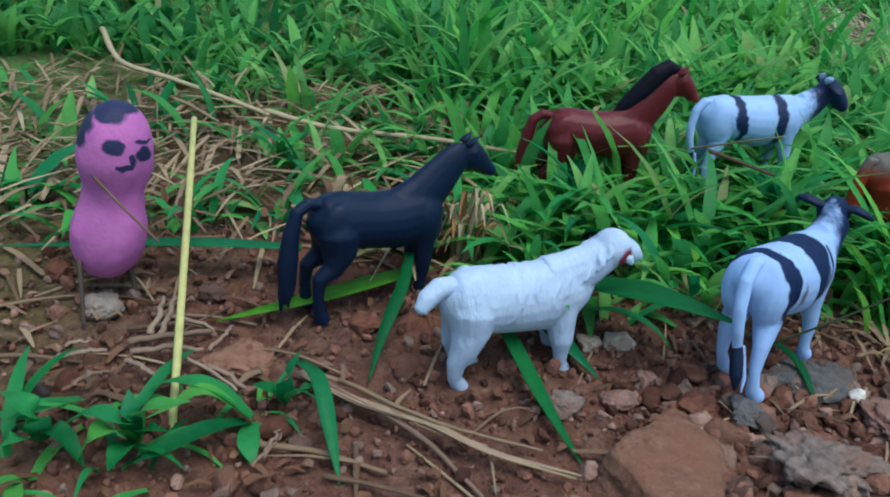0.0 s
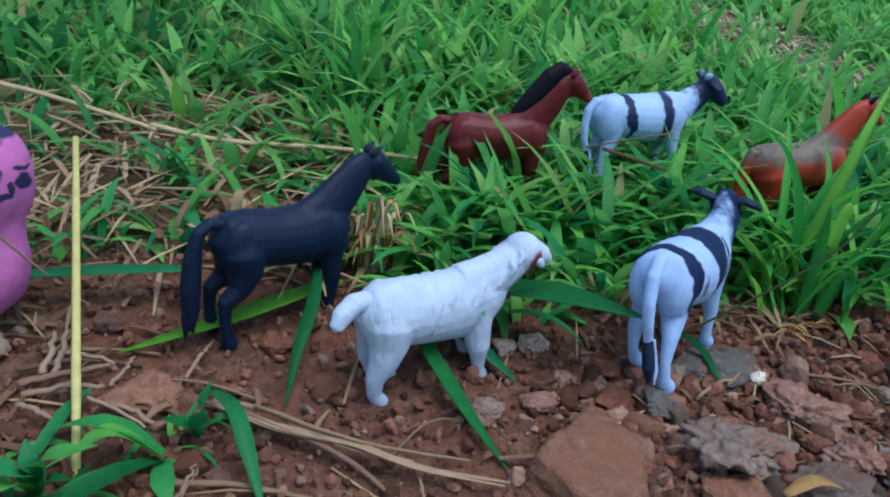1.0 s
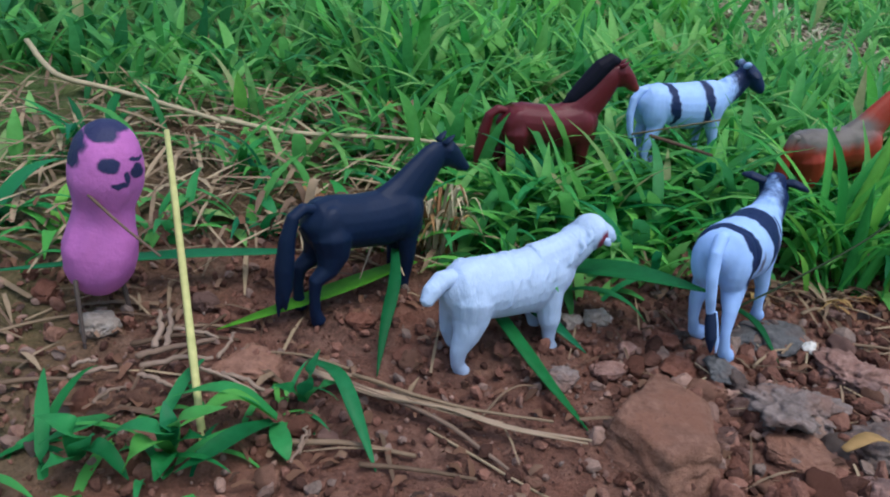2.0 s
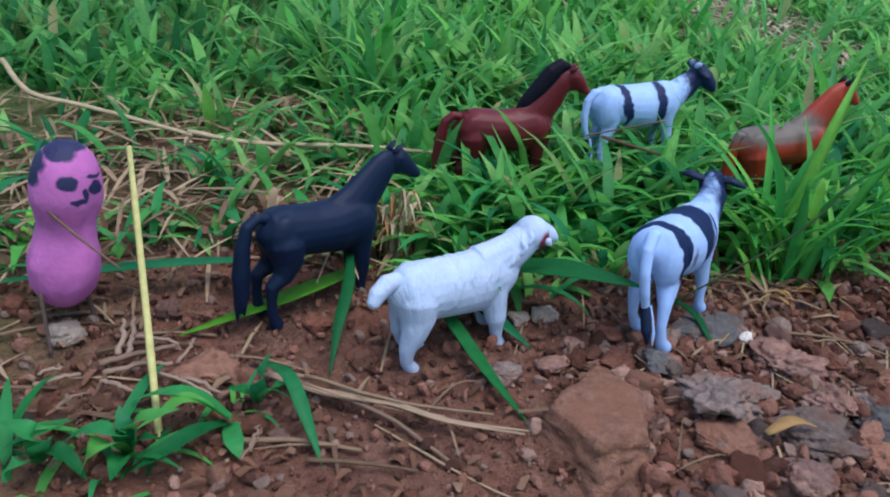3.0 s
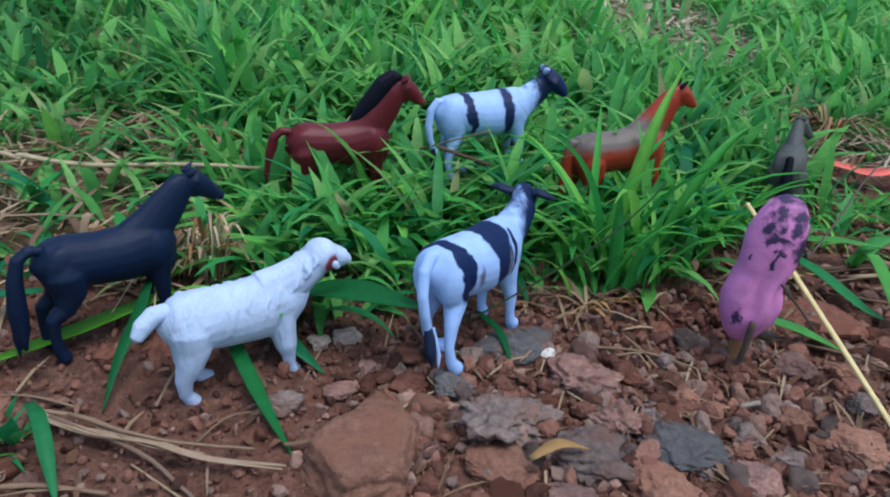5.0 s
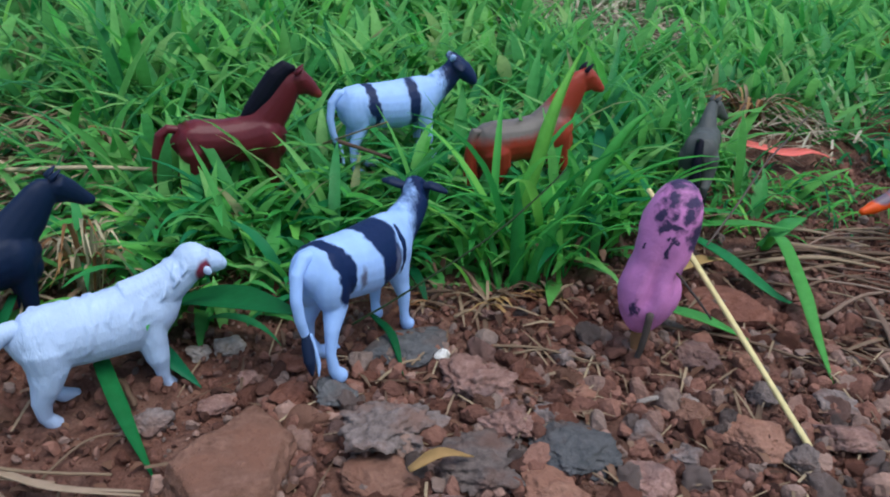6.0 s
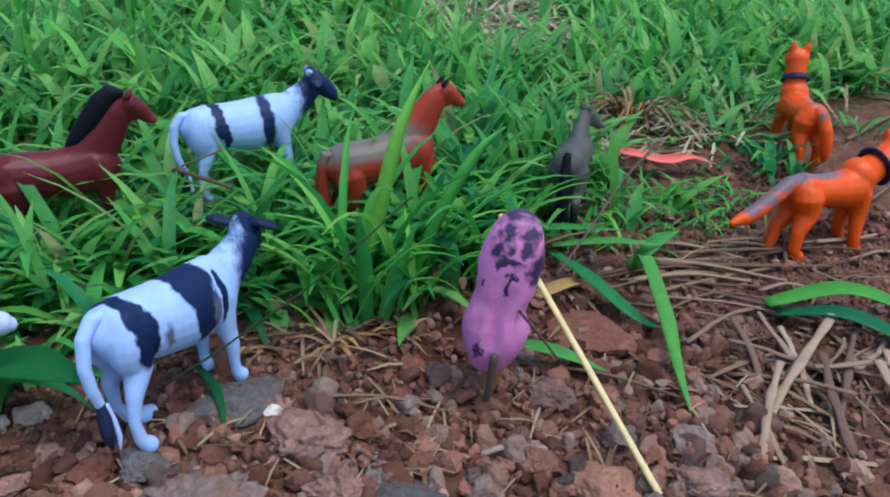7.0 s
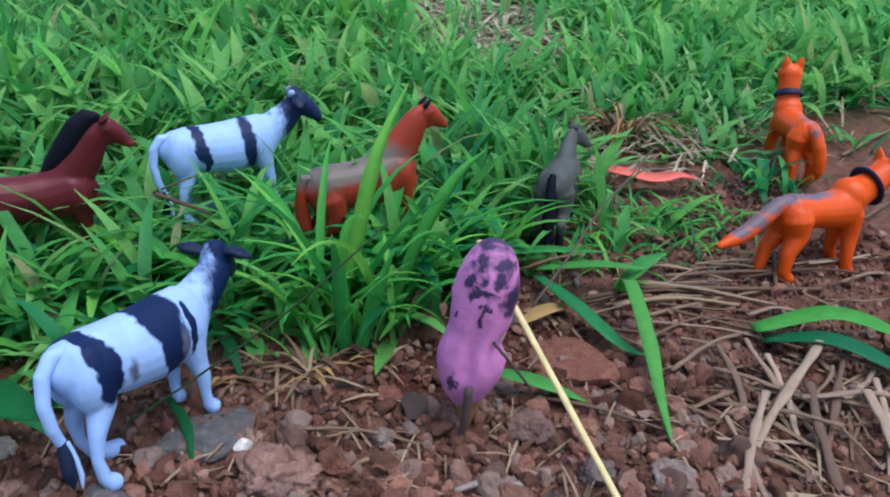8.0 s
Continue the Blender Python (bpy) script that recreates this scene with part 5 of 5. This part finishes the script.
shoot("dark green grass plant with long bent blades on the soil", (
    (0.0062, ((-0.0657, 0.1500, 0.004), (-0.0693, 0.1356, 0.012), (-0.0789, 0.1339, 0.008))),
    (0.0066, ((-0.0707, 0.1356, 0.002), (-0.0698, 0.1312, 0.012), (-0.0731, 0.1319, 0.016), (-0.0812, 0.1390, 0.012))),
    (0.0056, ((-0.0707, 0.1356, 0.002), (-0.0656, 0.1298, 0.01), (-0.0609, 0.1284, 0.008), (-0.0566, 0.1259, 0.004))),
    (0.006, ((-0.0711, 0.1348, 0.002), (-0.0722, 0.1271, 0.01), (-0.0763, 0.1257, 0.008))),
    (0.0056, ((-0.0705, 0.1348, 0.002), (-0.0667, 0.1264, 0.014), (-0.0627, 0.1233, 0.02)))))
TALL = "tall upright green grass tuft beside the cow"
tuft(0.192, 0.214, 0.050, 16, 105, 0.008, -8, 0.55, TALL, YOUNG)
tuft(0.208, 0.218, 0.046, 14, 6, 0.008, -4, 0.55, TALL, YOUNG)
tuft(0.222, 0.226, 0.050, 14, 7, 0.008, 0, 0.6, TALL, YOUNG)
tuft(0.240, 0.228, 0.042, 13, 8, 0.008, 2, 0.6, TALL, YOUNG)
LONG_TUFT = "long thin light green grass blades arching over the toys"
tuft(0.200, 0.220, 0.092, 9, 14, 0.006, -2, 0.62, LONG_TUFT, YOUNG)
tuft(0.222, 0.226, 0.084, 8, 15, 0.007, 4, 0.6, LONG_TUFT, YOUNG)
tuft(0.262, 0.246, 0.078, 7, 16, 0.007, 6, 0.6, LONG_TUFT, YOUNG)
HIDING = "upright green grass tuft hiding the toys' legs"
tuft(0.208, 0.251, 0.044, 16, 9, 0.007, 0, 0.7, HIDING, YOUNG)
tuft(0.226, 0.250, 0.046, 16, 10, 0.007, 2, 0.7, HIDING)
tuft(0.241, 0.254, 0.044, 14, 11, 0.007, 0, 0.7, HIDING, YOUNG)
tuft(0.178, 0.297, 0.038, 14, 12, 0.006, 2, 0.7, HIDING)
tuft(0.102, 0.283, 0.036, 14, 13, 0.006, 2, 0.7, HIDING, YOUNG)
FRONT_TUFTS = (
    (0.06, 0.214, 0.04, 13), (0.082, 0.222, 0.04, 14), (0.104, 0.226, 0.04, 14), (0.128, 0.236, 0.038, 14), (0.152, 0.236, 0.038, 14), (0.07, 0.24, 0.044, 14),
    (0.1, 0.25, 0.042, 14), (0.135, 0.258, 0.04, 13), (0.165, 0.256, 0.04, 12), (0.185, 0.24, 0.044, 12), (0.1, 0.266, 0.05, 14), (0.092, 0.262, 0.042, 12),
)
BEHIND_TUFTS = (
    (0.184, 0.288, 0.052, 16), (0.15, 0.286, 0.036, 13), (0.086, 0.272, 0.052, 16), (0.118, 0.275, 0.05, 16), (0.074, 0.27, 0.05, 14), (0.176, 0.292, 0.046, 12),
    (0.068, 0.282, 0.042, 14), (0.196, 0.286, 0.042, 14), (0.03, 0.262, 0.04, 12), (0.008, 0.254, 0.034, 10), (-0.03, 0.262, 0.036, 10), (-0.062, 0.256, 0.034, 9),
    (-0.105, 0.252, 0.04, 10), (-0.135, 0.262, 0.046, 11), (-0.15, 0.246, 0.04, 10), (0.052, 0.285, 0.042, 12), (-0.115, 0.345, 0.05, 11), (-0.04, 0.31, 0.046, 11),
)
TRAIL_TUFTS = (
    (0.206, 0.238, 0.05, 14), (0.219, 0.243, 0.048, 14), (0.242, 0.238, 0.046, 13), (0.1, 0.276, 0.044, 13), (0.112, 0.268, 0.04, 12), (0.2, 0.26, 0.042, 12),
    (0.208, 0.246, 0.06, 16), (0.234, 0.244, 0.058, 16), (0.222, 0.238, 0.05, 12), (0.256, 0.248, 0.056, 14), (0.427, 0.264, 0.036, 10),
    (0.44, 0.262, 0.03, 8), (0.272, 0.25, 0.04, 12), (0.405, 0.284, 0.02, 7),
    (0.43, 0.278, 0.03, 9), (0.415, 0.32, 0.036, 10), (0.235, 0.3, 0.05, 12), (0.262, 0.285, 0.052, 12), (0.3, 0.3, 0.044, 12), (0.49, 0.325, 0.034, 9),
    (0.52, 0.3, 0.03, 8),
)
for k, (x, y, s, n) in enumerate(FRONT_TUFTS + BEHIND_TUFTS + TRAIL_TUFTS):
    # dark blades in every third tuft paint in the shade of dense grass
    tuft(x, y, s, n, 20 + k, 0.007, 16 + 8 * math.sin(k * 2.1), 1.15, shapes=YOUNG if k % 3 == 0 else BLADES + DULL if k % 3 == 1 else BLADES)
SPARSE = "small thin-bladed grass tuft among dry litter"
for k, (x, y, s, n) in enumerate(((0.322, 0.252, 0.026, 11), (0.334, 0.240, 0.024, 10), (0.341, 0.258, 0.030, 12), (0.352, 0.246, 0.026, 10), (0.330, 0.270, 0.030, 11), (0.318, 0.234, 0.022, 9),
                                  (0.349, 0.231, 0.022, 9), (0.362, 0.236, 0.028, 11), (0.372, 0.246, 0.030, 11), (0.362, 0.258, 0.030, 11), (0.378, 0.232, 0.020, 8), (0.384, 0.254, 0.028, 10),
                                  (0.336, 0.222, 0.020, 8), (0.398, 0.250, 0.022, 8), (0.352, 0.268, 0.022, 9), (0.310, 0.226, 0.024, 9), (0.37, 0.22, 0.018, 7), (0.392, 0.238, 0.02, 7))):
    tuft(x, y, s, n, 140 + k, 0.008, 24 + 10 * math.sin(k * 1.7), 0.62, SPARSE, YOUNG if k % 2 else BLADES)

SINGLE = "broad green grass blade lying across the soil"


def single(width, *pts, label=SINGLE, fold=0.25, root=0.6, tone=None):
    rising = "upright" in label or "tall" in label
    leaf([Vector(p) for p in pts], width, tone or (LIGHT_BLADE if rising else GRASS_BLADE), "grass_shoot", label, "grass", fold, root, "single blades", 6, (0, 1, 0) if rising else (0, 0, 1))


single(0.0088, *ground_line((0.026, 0.224, 0.007), (-0.006, 0.211, 0.006), (-0.042, 0.195, 0.003)), tone=OLIVE_BLADE)
single(0.0185, (0.060, 0.215, 0.008), (0.0786, 0.1985, 0.0200), (0.094, 0.180, 0.0260), (0.110, 0.1620, 0.0288), label="wide green grass blade arching towards the cow", fold=0.15, tone=DARK_BLADE)
single(0.0050, *ground_line((0.043, 0.201, 0.012), (0.050, 0.178, 0.010), (0.058, 0.156, 0.005), (0.066, 0.136, 0.001)), tone=DARK_BLADE)
single(0.0042, *ground_line((0.018, 0.220, 0.016), (0.016, 0.201, 0.014), (0.0115, 0.184, 0.009), (0.008, 0.169, 0.002)), tone=DARK_BLADE)
single(0.0030, *ground_line((0.136, 0.194, 0.006), (0.1405, 0.179, 0.006), (0.1410, 0.163, 0.003)), tone=DARK_BLADE)
single(0.0070, *ground_line((0.055, 0.202, 0.008), (0.066, 0.188, 0.006), (0.078, 0.175, 0.002)))
single(0.0044, *ground_line((-0.012, 0.167, 0.010), (-0.005, 0.152, 0.014), (0.000, 0.138, 0.009), (0.004, 0.126, 0.001)))
single(0.0052, *ground_line((0.306, 0.206, 0.003), (0.299, 0.190, 0.019), (0.291, 0.164, 0.014), (0.283, 0.144, 0.007), (0.2775, 0.127, 0.001)), label="broad green grass blade drooping onto the soil")
single(0.0064, *ground_line((0.278, 0.224, 0.006), (0.280, 0.196, 0.009), (0.287, 0.174, 0.006), (0.296, 0.166, 0.004)))
single(0.0068, *ground_line((0.279, 0.225, 0.008), (0.298, 0.212, 0.013), (0.316, 0.203, 0.012)))
single(0.0075, *ground_line((0.304, 0.204, 0.006), (0.318, 0.208, 0.012), (0.334, 0.216, 0.010)))
single(0.0070, *ground_line((0.262, 0.236, 0.01), (0.285, 0.231, 0.013), (0.312, 0.226, 0.009)))
single(0.0110, *ground_line((0.338, 0.166, 0.006), (0.3628, 0.1571, 0.012), (0.3773, 0.1439, 0.010), (0.392, 0.132, 0.006)), label="wide green grass blade beside the dry stalks", tone=LIGHT_BLADE)
single(0.0100, *ground_line((0.339, 0.162, 0.004), (0.3518, 0.1455, 0.010), (0.3629, 0.1303, 0.009), (0.374, 0.114, 0.005)), label="wide green grass blade beside the dry stalks")
single(0.0075, *ground_line((0.235, 0.166, 0.010), (0.248, 0.160, 0.007), (0.262, 0.152, 0.003)))
single(0.0075, *ground_line((-0.02, 0.226, 0.012), (-0.06, 0.222, 0.012), (-0.12, 0.214, 0.010)), label="long green grass blade behind the pink figure")
single(0.0058, (0.197, 0.226, 0.006), (0.205, 0.222, 0.045), (0.214, 0.224, 0.075), (0.2291, 0.236, 0.096), label="tall green grass blade rising before the red horse")
single(0.0050, (0.212, 0.220, 0.006), (0.226, 0.214, 0.045), (0.240, 0.215, 0.066), (0.2532, 0.2203, 0.0735), label="tall green grass blade rising before the red horse")
single(0.0058, (0.196, 0.208, 0.005), (0.195, 0.206, 0.03), (0.1925, 0.205, 0.054), label="upright green grass blade beside the cow", root=0.8)
single(0.0055, (0.200, 0.206, 0.005), (0.206, 0.204, 0.028), (0.213, 0.203, 0.047), label="upright green grass blade beside the cow", root=0.8)

TOYS = ((0.006, 0.217, 0.036), (0.05, 0.183, 0.036), (0.13, 0.182, 0.032), (0.169, 0.3145, 0.033), (0.093, 0.3, 0.032), (0.221, 0.267, 0.030), (0.314, 0.267, 0.024),
        (0.395, 0.2, 0.042), (0.457, 0.287, 0.034), (-0.076, 0.206, 0.014), (0.224, 0.157, 0.012))
BARE = ((-0.145, 0.365, 0.05, 0.03), (0.41, 0.62, 0.07, 0.16), (0.385, 0.31, 0.04, 0.035), (0.55, 0.32, 0.08, 0.03), (-0.12, 0.285, 0.05, 0.02), (0.0, 0.275, 0.04, 0.015), (-0.02, 0.41, 0.06, 0.02), (-0.075, 0.305, 0.05, 0.022), (0.035, 0.288, 0.03, 0.014), (-0.19, 0.42, 0.07, 0.035), (-0.06, 0.36, 0.03, 0.015), (0.372, 0.284, 0.032, 0.02))


def grass_field(total, seed, lo, hi, long, wide, name, label, upright, material):
    """Thousands of drooping blades in one mesh; thin where the soil shows."""
    rng = np.random.default_rng(seed)
    xs, ys = [], []
    while len(xs) < total:
        x, y = rng.uniform(lo[0], hi[0]), rng.uniform(lo[1], hi[1])
        d = y - edge_y(x)
        if d < 0:
            continue
        keep = min(1.0, 0.25 + d / 0.05)
        if x < 0.02 and y < 0.42:
            keep *= 0.4
        if x < 0.0 and y > 0.42:
            keep *= 0.6
        if x > 0.33 and y < 0.36:
            keep *= 0.45
        keep *= 0.7 + 0.6 * (0.5 + 0.5 * noise.noise((x * 14, y * 14, 9.0)))
        for bx, by, rx, ry in BARE:
            if ((x - bx) / rx) ** 2 + ((y - by) / ry) ** 2 < 1:
                keep *= 0.12 if by > 0.6 else 0.04
        if any((x - tx) ** 2 + (y - ty) ** 2 < (r * 0.45) ** 2 for tx, ty, r in TOYS):
            keep *= 0.12
        rim = min(x - lo[0], hi[0] - x, hi[1] - y) / (0.2 * (hi[1] - lo[1]))
        keep *= min(1.0, max(0.0, rim + 0.5 * noise.noise((x * 7, y * 7, 2.0))))
        if rng.random() < keep:
            xs.append(x)
            ys.append(y)
    x, y = np.array(xs), np.array(ys)
    z = np.array([ground_z(a, b) for a, b in zip(xs, ys)]) - 0.001
    n = total
    patch = np.array([0.75 + 0.5 * noise.noise((a * 9, b * 9, 4.0)) for a, b in zip(xs, ys)])
    length = rng.uniform(0.55, 1.2, n) * long * np.clip(patch, 0.55, 1.2)
    length = length * np.where((x < 0.03) & (y < 0.44), 0.62, 1.0)
    inward = np.array([b - edge_y(a) for a, b in zip(xs, ys)])
    length = length * np.clip(0.4 + inward / 0.05, 0.4, 1.0)
    width = rng.uniform(0.6, 1.3, n) * wide
    turn = rng.uniform(0, 2 * np.pi, n)
    lean, droop = rng.uniform(0.1, 0.9, n) * upright, rng.uniform(0.4, 1.7, n)
    out = np.stack([np.cos(turn), np.sin(turn), 0 * turn], 1)
    side = np.stack([-np.sin(turn), np.cos(turn), 0 * turn], 1)
    p = np.stack([x, y, z], 1)
    rows = []
    steps = 5
    for i in range(steps + 1):
        s = i / steps
        a = lean + droop * s ** 1.3
        w = width * 0.5 * (0.55 + 0.45 * min(1, s / 0.3)) * max(0.04, min(1, (1 - s) / 0.45) ** 0.8)
        lift = np.stack([-np.cos(a) * np.cos(turn), -np.cos(a) * np.sin(turn), np.sin(a)], 1)
        rows += [p - side * w[:, None] + lift * (w * 0.3)[:, None], p.copy(), p + side * w[:, None] + lift * (w * 0.3)[:, None]]
        p = p + (out * np.sin(a)[:, None] + np.array([0, 0, 1.0]) * np.cos(a)[:, None]) * (length / steps)[:, None]
    verts = np.stack(rows, 1).reshape(-1, 3)
    k = 3 * (steps + 1)
    quad = np.array([q for i in range(steps) for q in ((3 * i, 3 * i + 1, 3 * i + 4, 3 * i + 3), (3 * i + 1, 3 * i + 2, 3 * i + 5, 3 * i + 4))])
    faces = (np.arange(n)[:, None, None] * k + quad[None]).reshape(-1, 4)
    me = bpy.data.meshes.new(name)
    me.from_pydata(verts.tolist(), [], faces.tolist())
    return tagged(mesh_part(name, me, material), label, "grass", kind="stuff")


grass_field(3600, 1, (-0.4, 0.2), (0.8, 0.5), 0.028, 0.0026, "fine_grass", "fine short green grass around the toys", 1.3, GRASS_FIELD)
grass_field(3700, 4, (-0.4, 0.2), (0.8, 0.5), 0.07, 0.0056, "broad_grass", "broad-bladed green meadow grass around the toys", 1.6, GRASS_FIELD)
grass_field(190, 7, (-0.1, 0.33), (0.6, 0.7), 0.09, 0.0055, "long_grass", "long arching light green grass blades", 1.1, LONG_FIELD)
grass_field(2200, 6, (0.28, 0.28), (0.62, 0.9), 0.05, 0.0036, "pale_grass", "pale wispy grass along a worn trail", 1.2, PALE_FIELD)
grass_field(7200, 2, (-0.9, 0.40), (0.26, 1.3), 0.06, 0.0068, "dark_grass", "dense darker green grass rising up the bank", 1.05, DARK_FIELD)
# the far fields take the greens lightened to imitate haze
grass_field(10000, 12, (-0.06, 0.40), (1.45, 1.3), 0.07, 0.008, "far_grass", "dense green grass rising up the bank, colour lightened like haze", 1.05, HAZED_FIELD)
grass_field(9500, 3, (-2.4, 0.9), (3.0, 3.6), 0.09, 0.016, "distant_grass", "tall green grass at the top of the bank in haze-lightened colour", 0.9, HAZED_FIELD)


def dry_litter(name, total, seed, lo, hi, long, wide, on_soil, label, material):
    """Bits of dead grass and leaf strewn in the sward and on the soil."""
    rng = random.Random(seed)
    verts, faces = [], []
    while total:
        x, y = rng.uniform(lo[0], hi[0]), rng.uniform(lo[1], hi[1])
        d = y - edge_y(x)
        if (d < -0.03 and rng.random() < on_soil) or (on_soil < 0.2 and d > 0.03):
            continue
        a, s = rng.uniform(0, 6.28), rng.uniform(*long)
        h = rng.uniform(0.0008, 0.003 if d < 0 else 0.012)
        p0 = on_ground(x, y, h)
        p2 = on_ground(x + s * math.cos(a), y + s * math.sin(a), rng.uniform(0.0008, 0.003 if d < 0 else 0.014))
        v, f = ribbon_data([p0, p0.lerp(p2, 0.5) + Vector((0, 0, 0.001)), p2], rng.uniform(*wide), rng.uniform(-0.3, 0.8), 0.3, 0.8)
        n = len(verts)
        verts += v
        faces += [tuple(i + n for i in q) for q in f]
        total -= 1
    me = bpy.data.meshes.new(name)
    me.from_pydata(verts, [], faces)
    return tagged(mesh_part(name, me, material), label, "litter", kind="stuff")


dry_litter("dry_litter", 1100, 8, (-0.2, 0.08), (0.62, 0.5), (0.006, 0.026), (0.0006, 0.002), 0.75, "scattered bits of dead straw and leaf", DRY_LITTER)
CHIPS = blade_material("leaf_chips", [(0.0, (0.05, 0.028, 0.022)), (0.4, (0.14, 0.07, 0.045)), (0.75, (0.17, 0.085, 0.057)), (1.0, (0.22, 0.14, 0.1))], True, 0.85, 0.05)
dry_litter("leaf_chips", 800, 9, (-0.13, 0.08), (0.45, 0.28), (0.0025, 0.0065), (0.001, 0.003), 0.0, "small brown chips of dead leaf on the soil", CHIPS)
dry_litter("dead_grass", 620, 10, (-0.2, 0.24), (0.05, 0.42), (0.012, 0.045), (0.0009, 0.0028), 0.75, "flattened dead grass over the soil", DRY_MEADOW)
dry_litter("dead_grass", 1100, 11, (0.33, 0.46), (0.49, 0.8), (0.015, 0.05), (0.0014, 0.004), 0.75, "pale dead grass on a bare trail", DEAD_PALE)
dry_litter("dead_grass", 260, 12, (0.345, 0.29), (0.435, 0.4), (0.01, 0.032), (0.0007, 0.002), 0.75, "pale dead grass round a bare patch", DEAD_PALE)
dry_litter("dead_grass", 22, 14, (-0.125, 0.155), (-0.02, 0.215), (0.01, 0.03), (0.0009, 0.0028), 0.0, "flattened dead straw strewn on the soil", DRY_LITTER)
dry_litter("dead_grass", 45, 13, (0.292, 0.088), (0.395, 0.152), (0.015, 0.045), (0.0007, 0.0026), 0.0, "split dry leaf sheaths lying in a heap", DRY_LITTER)
dry_litter("root_fibres", 170, 15, (0.1, 0.085), (0.31, 0.178), (0.006, 0.024), (0.0004, 0.001), 0.0, "thin dry root fibres strewn among the stones", DRY_MEADOW)
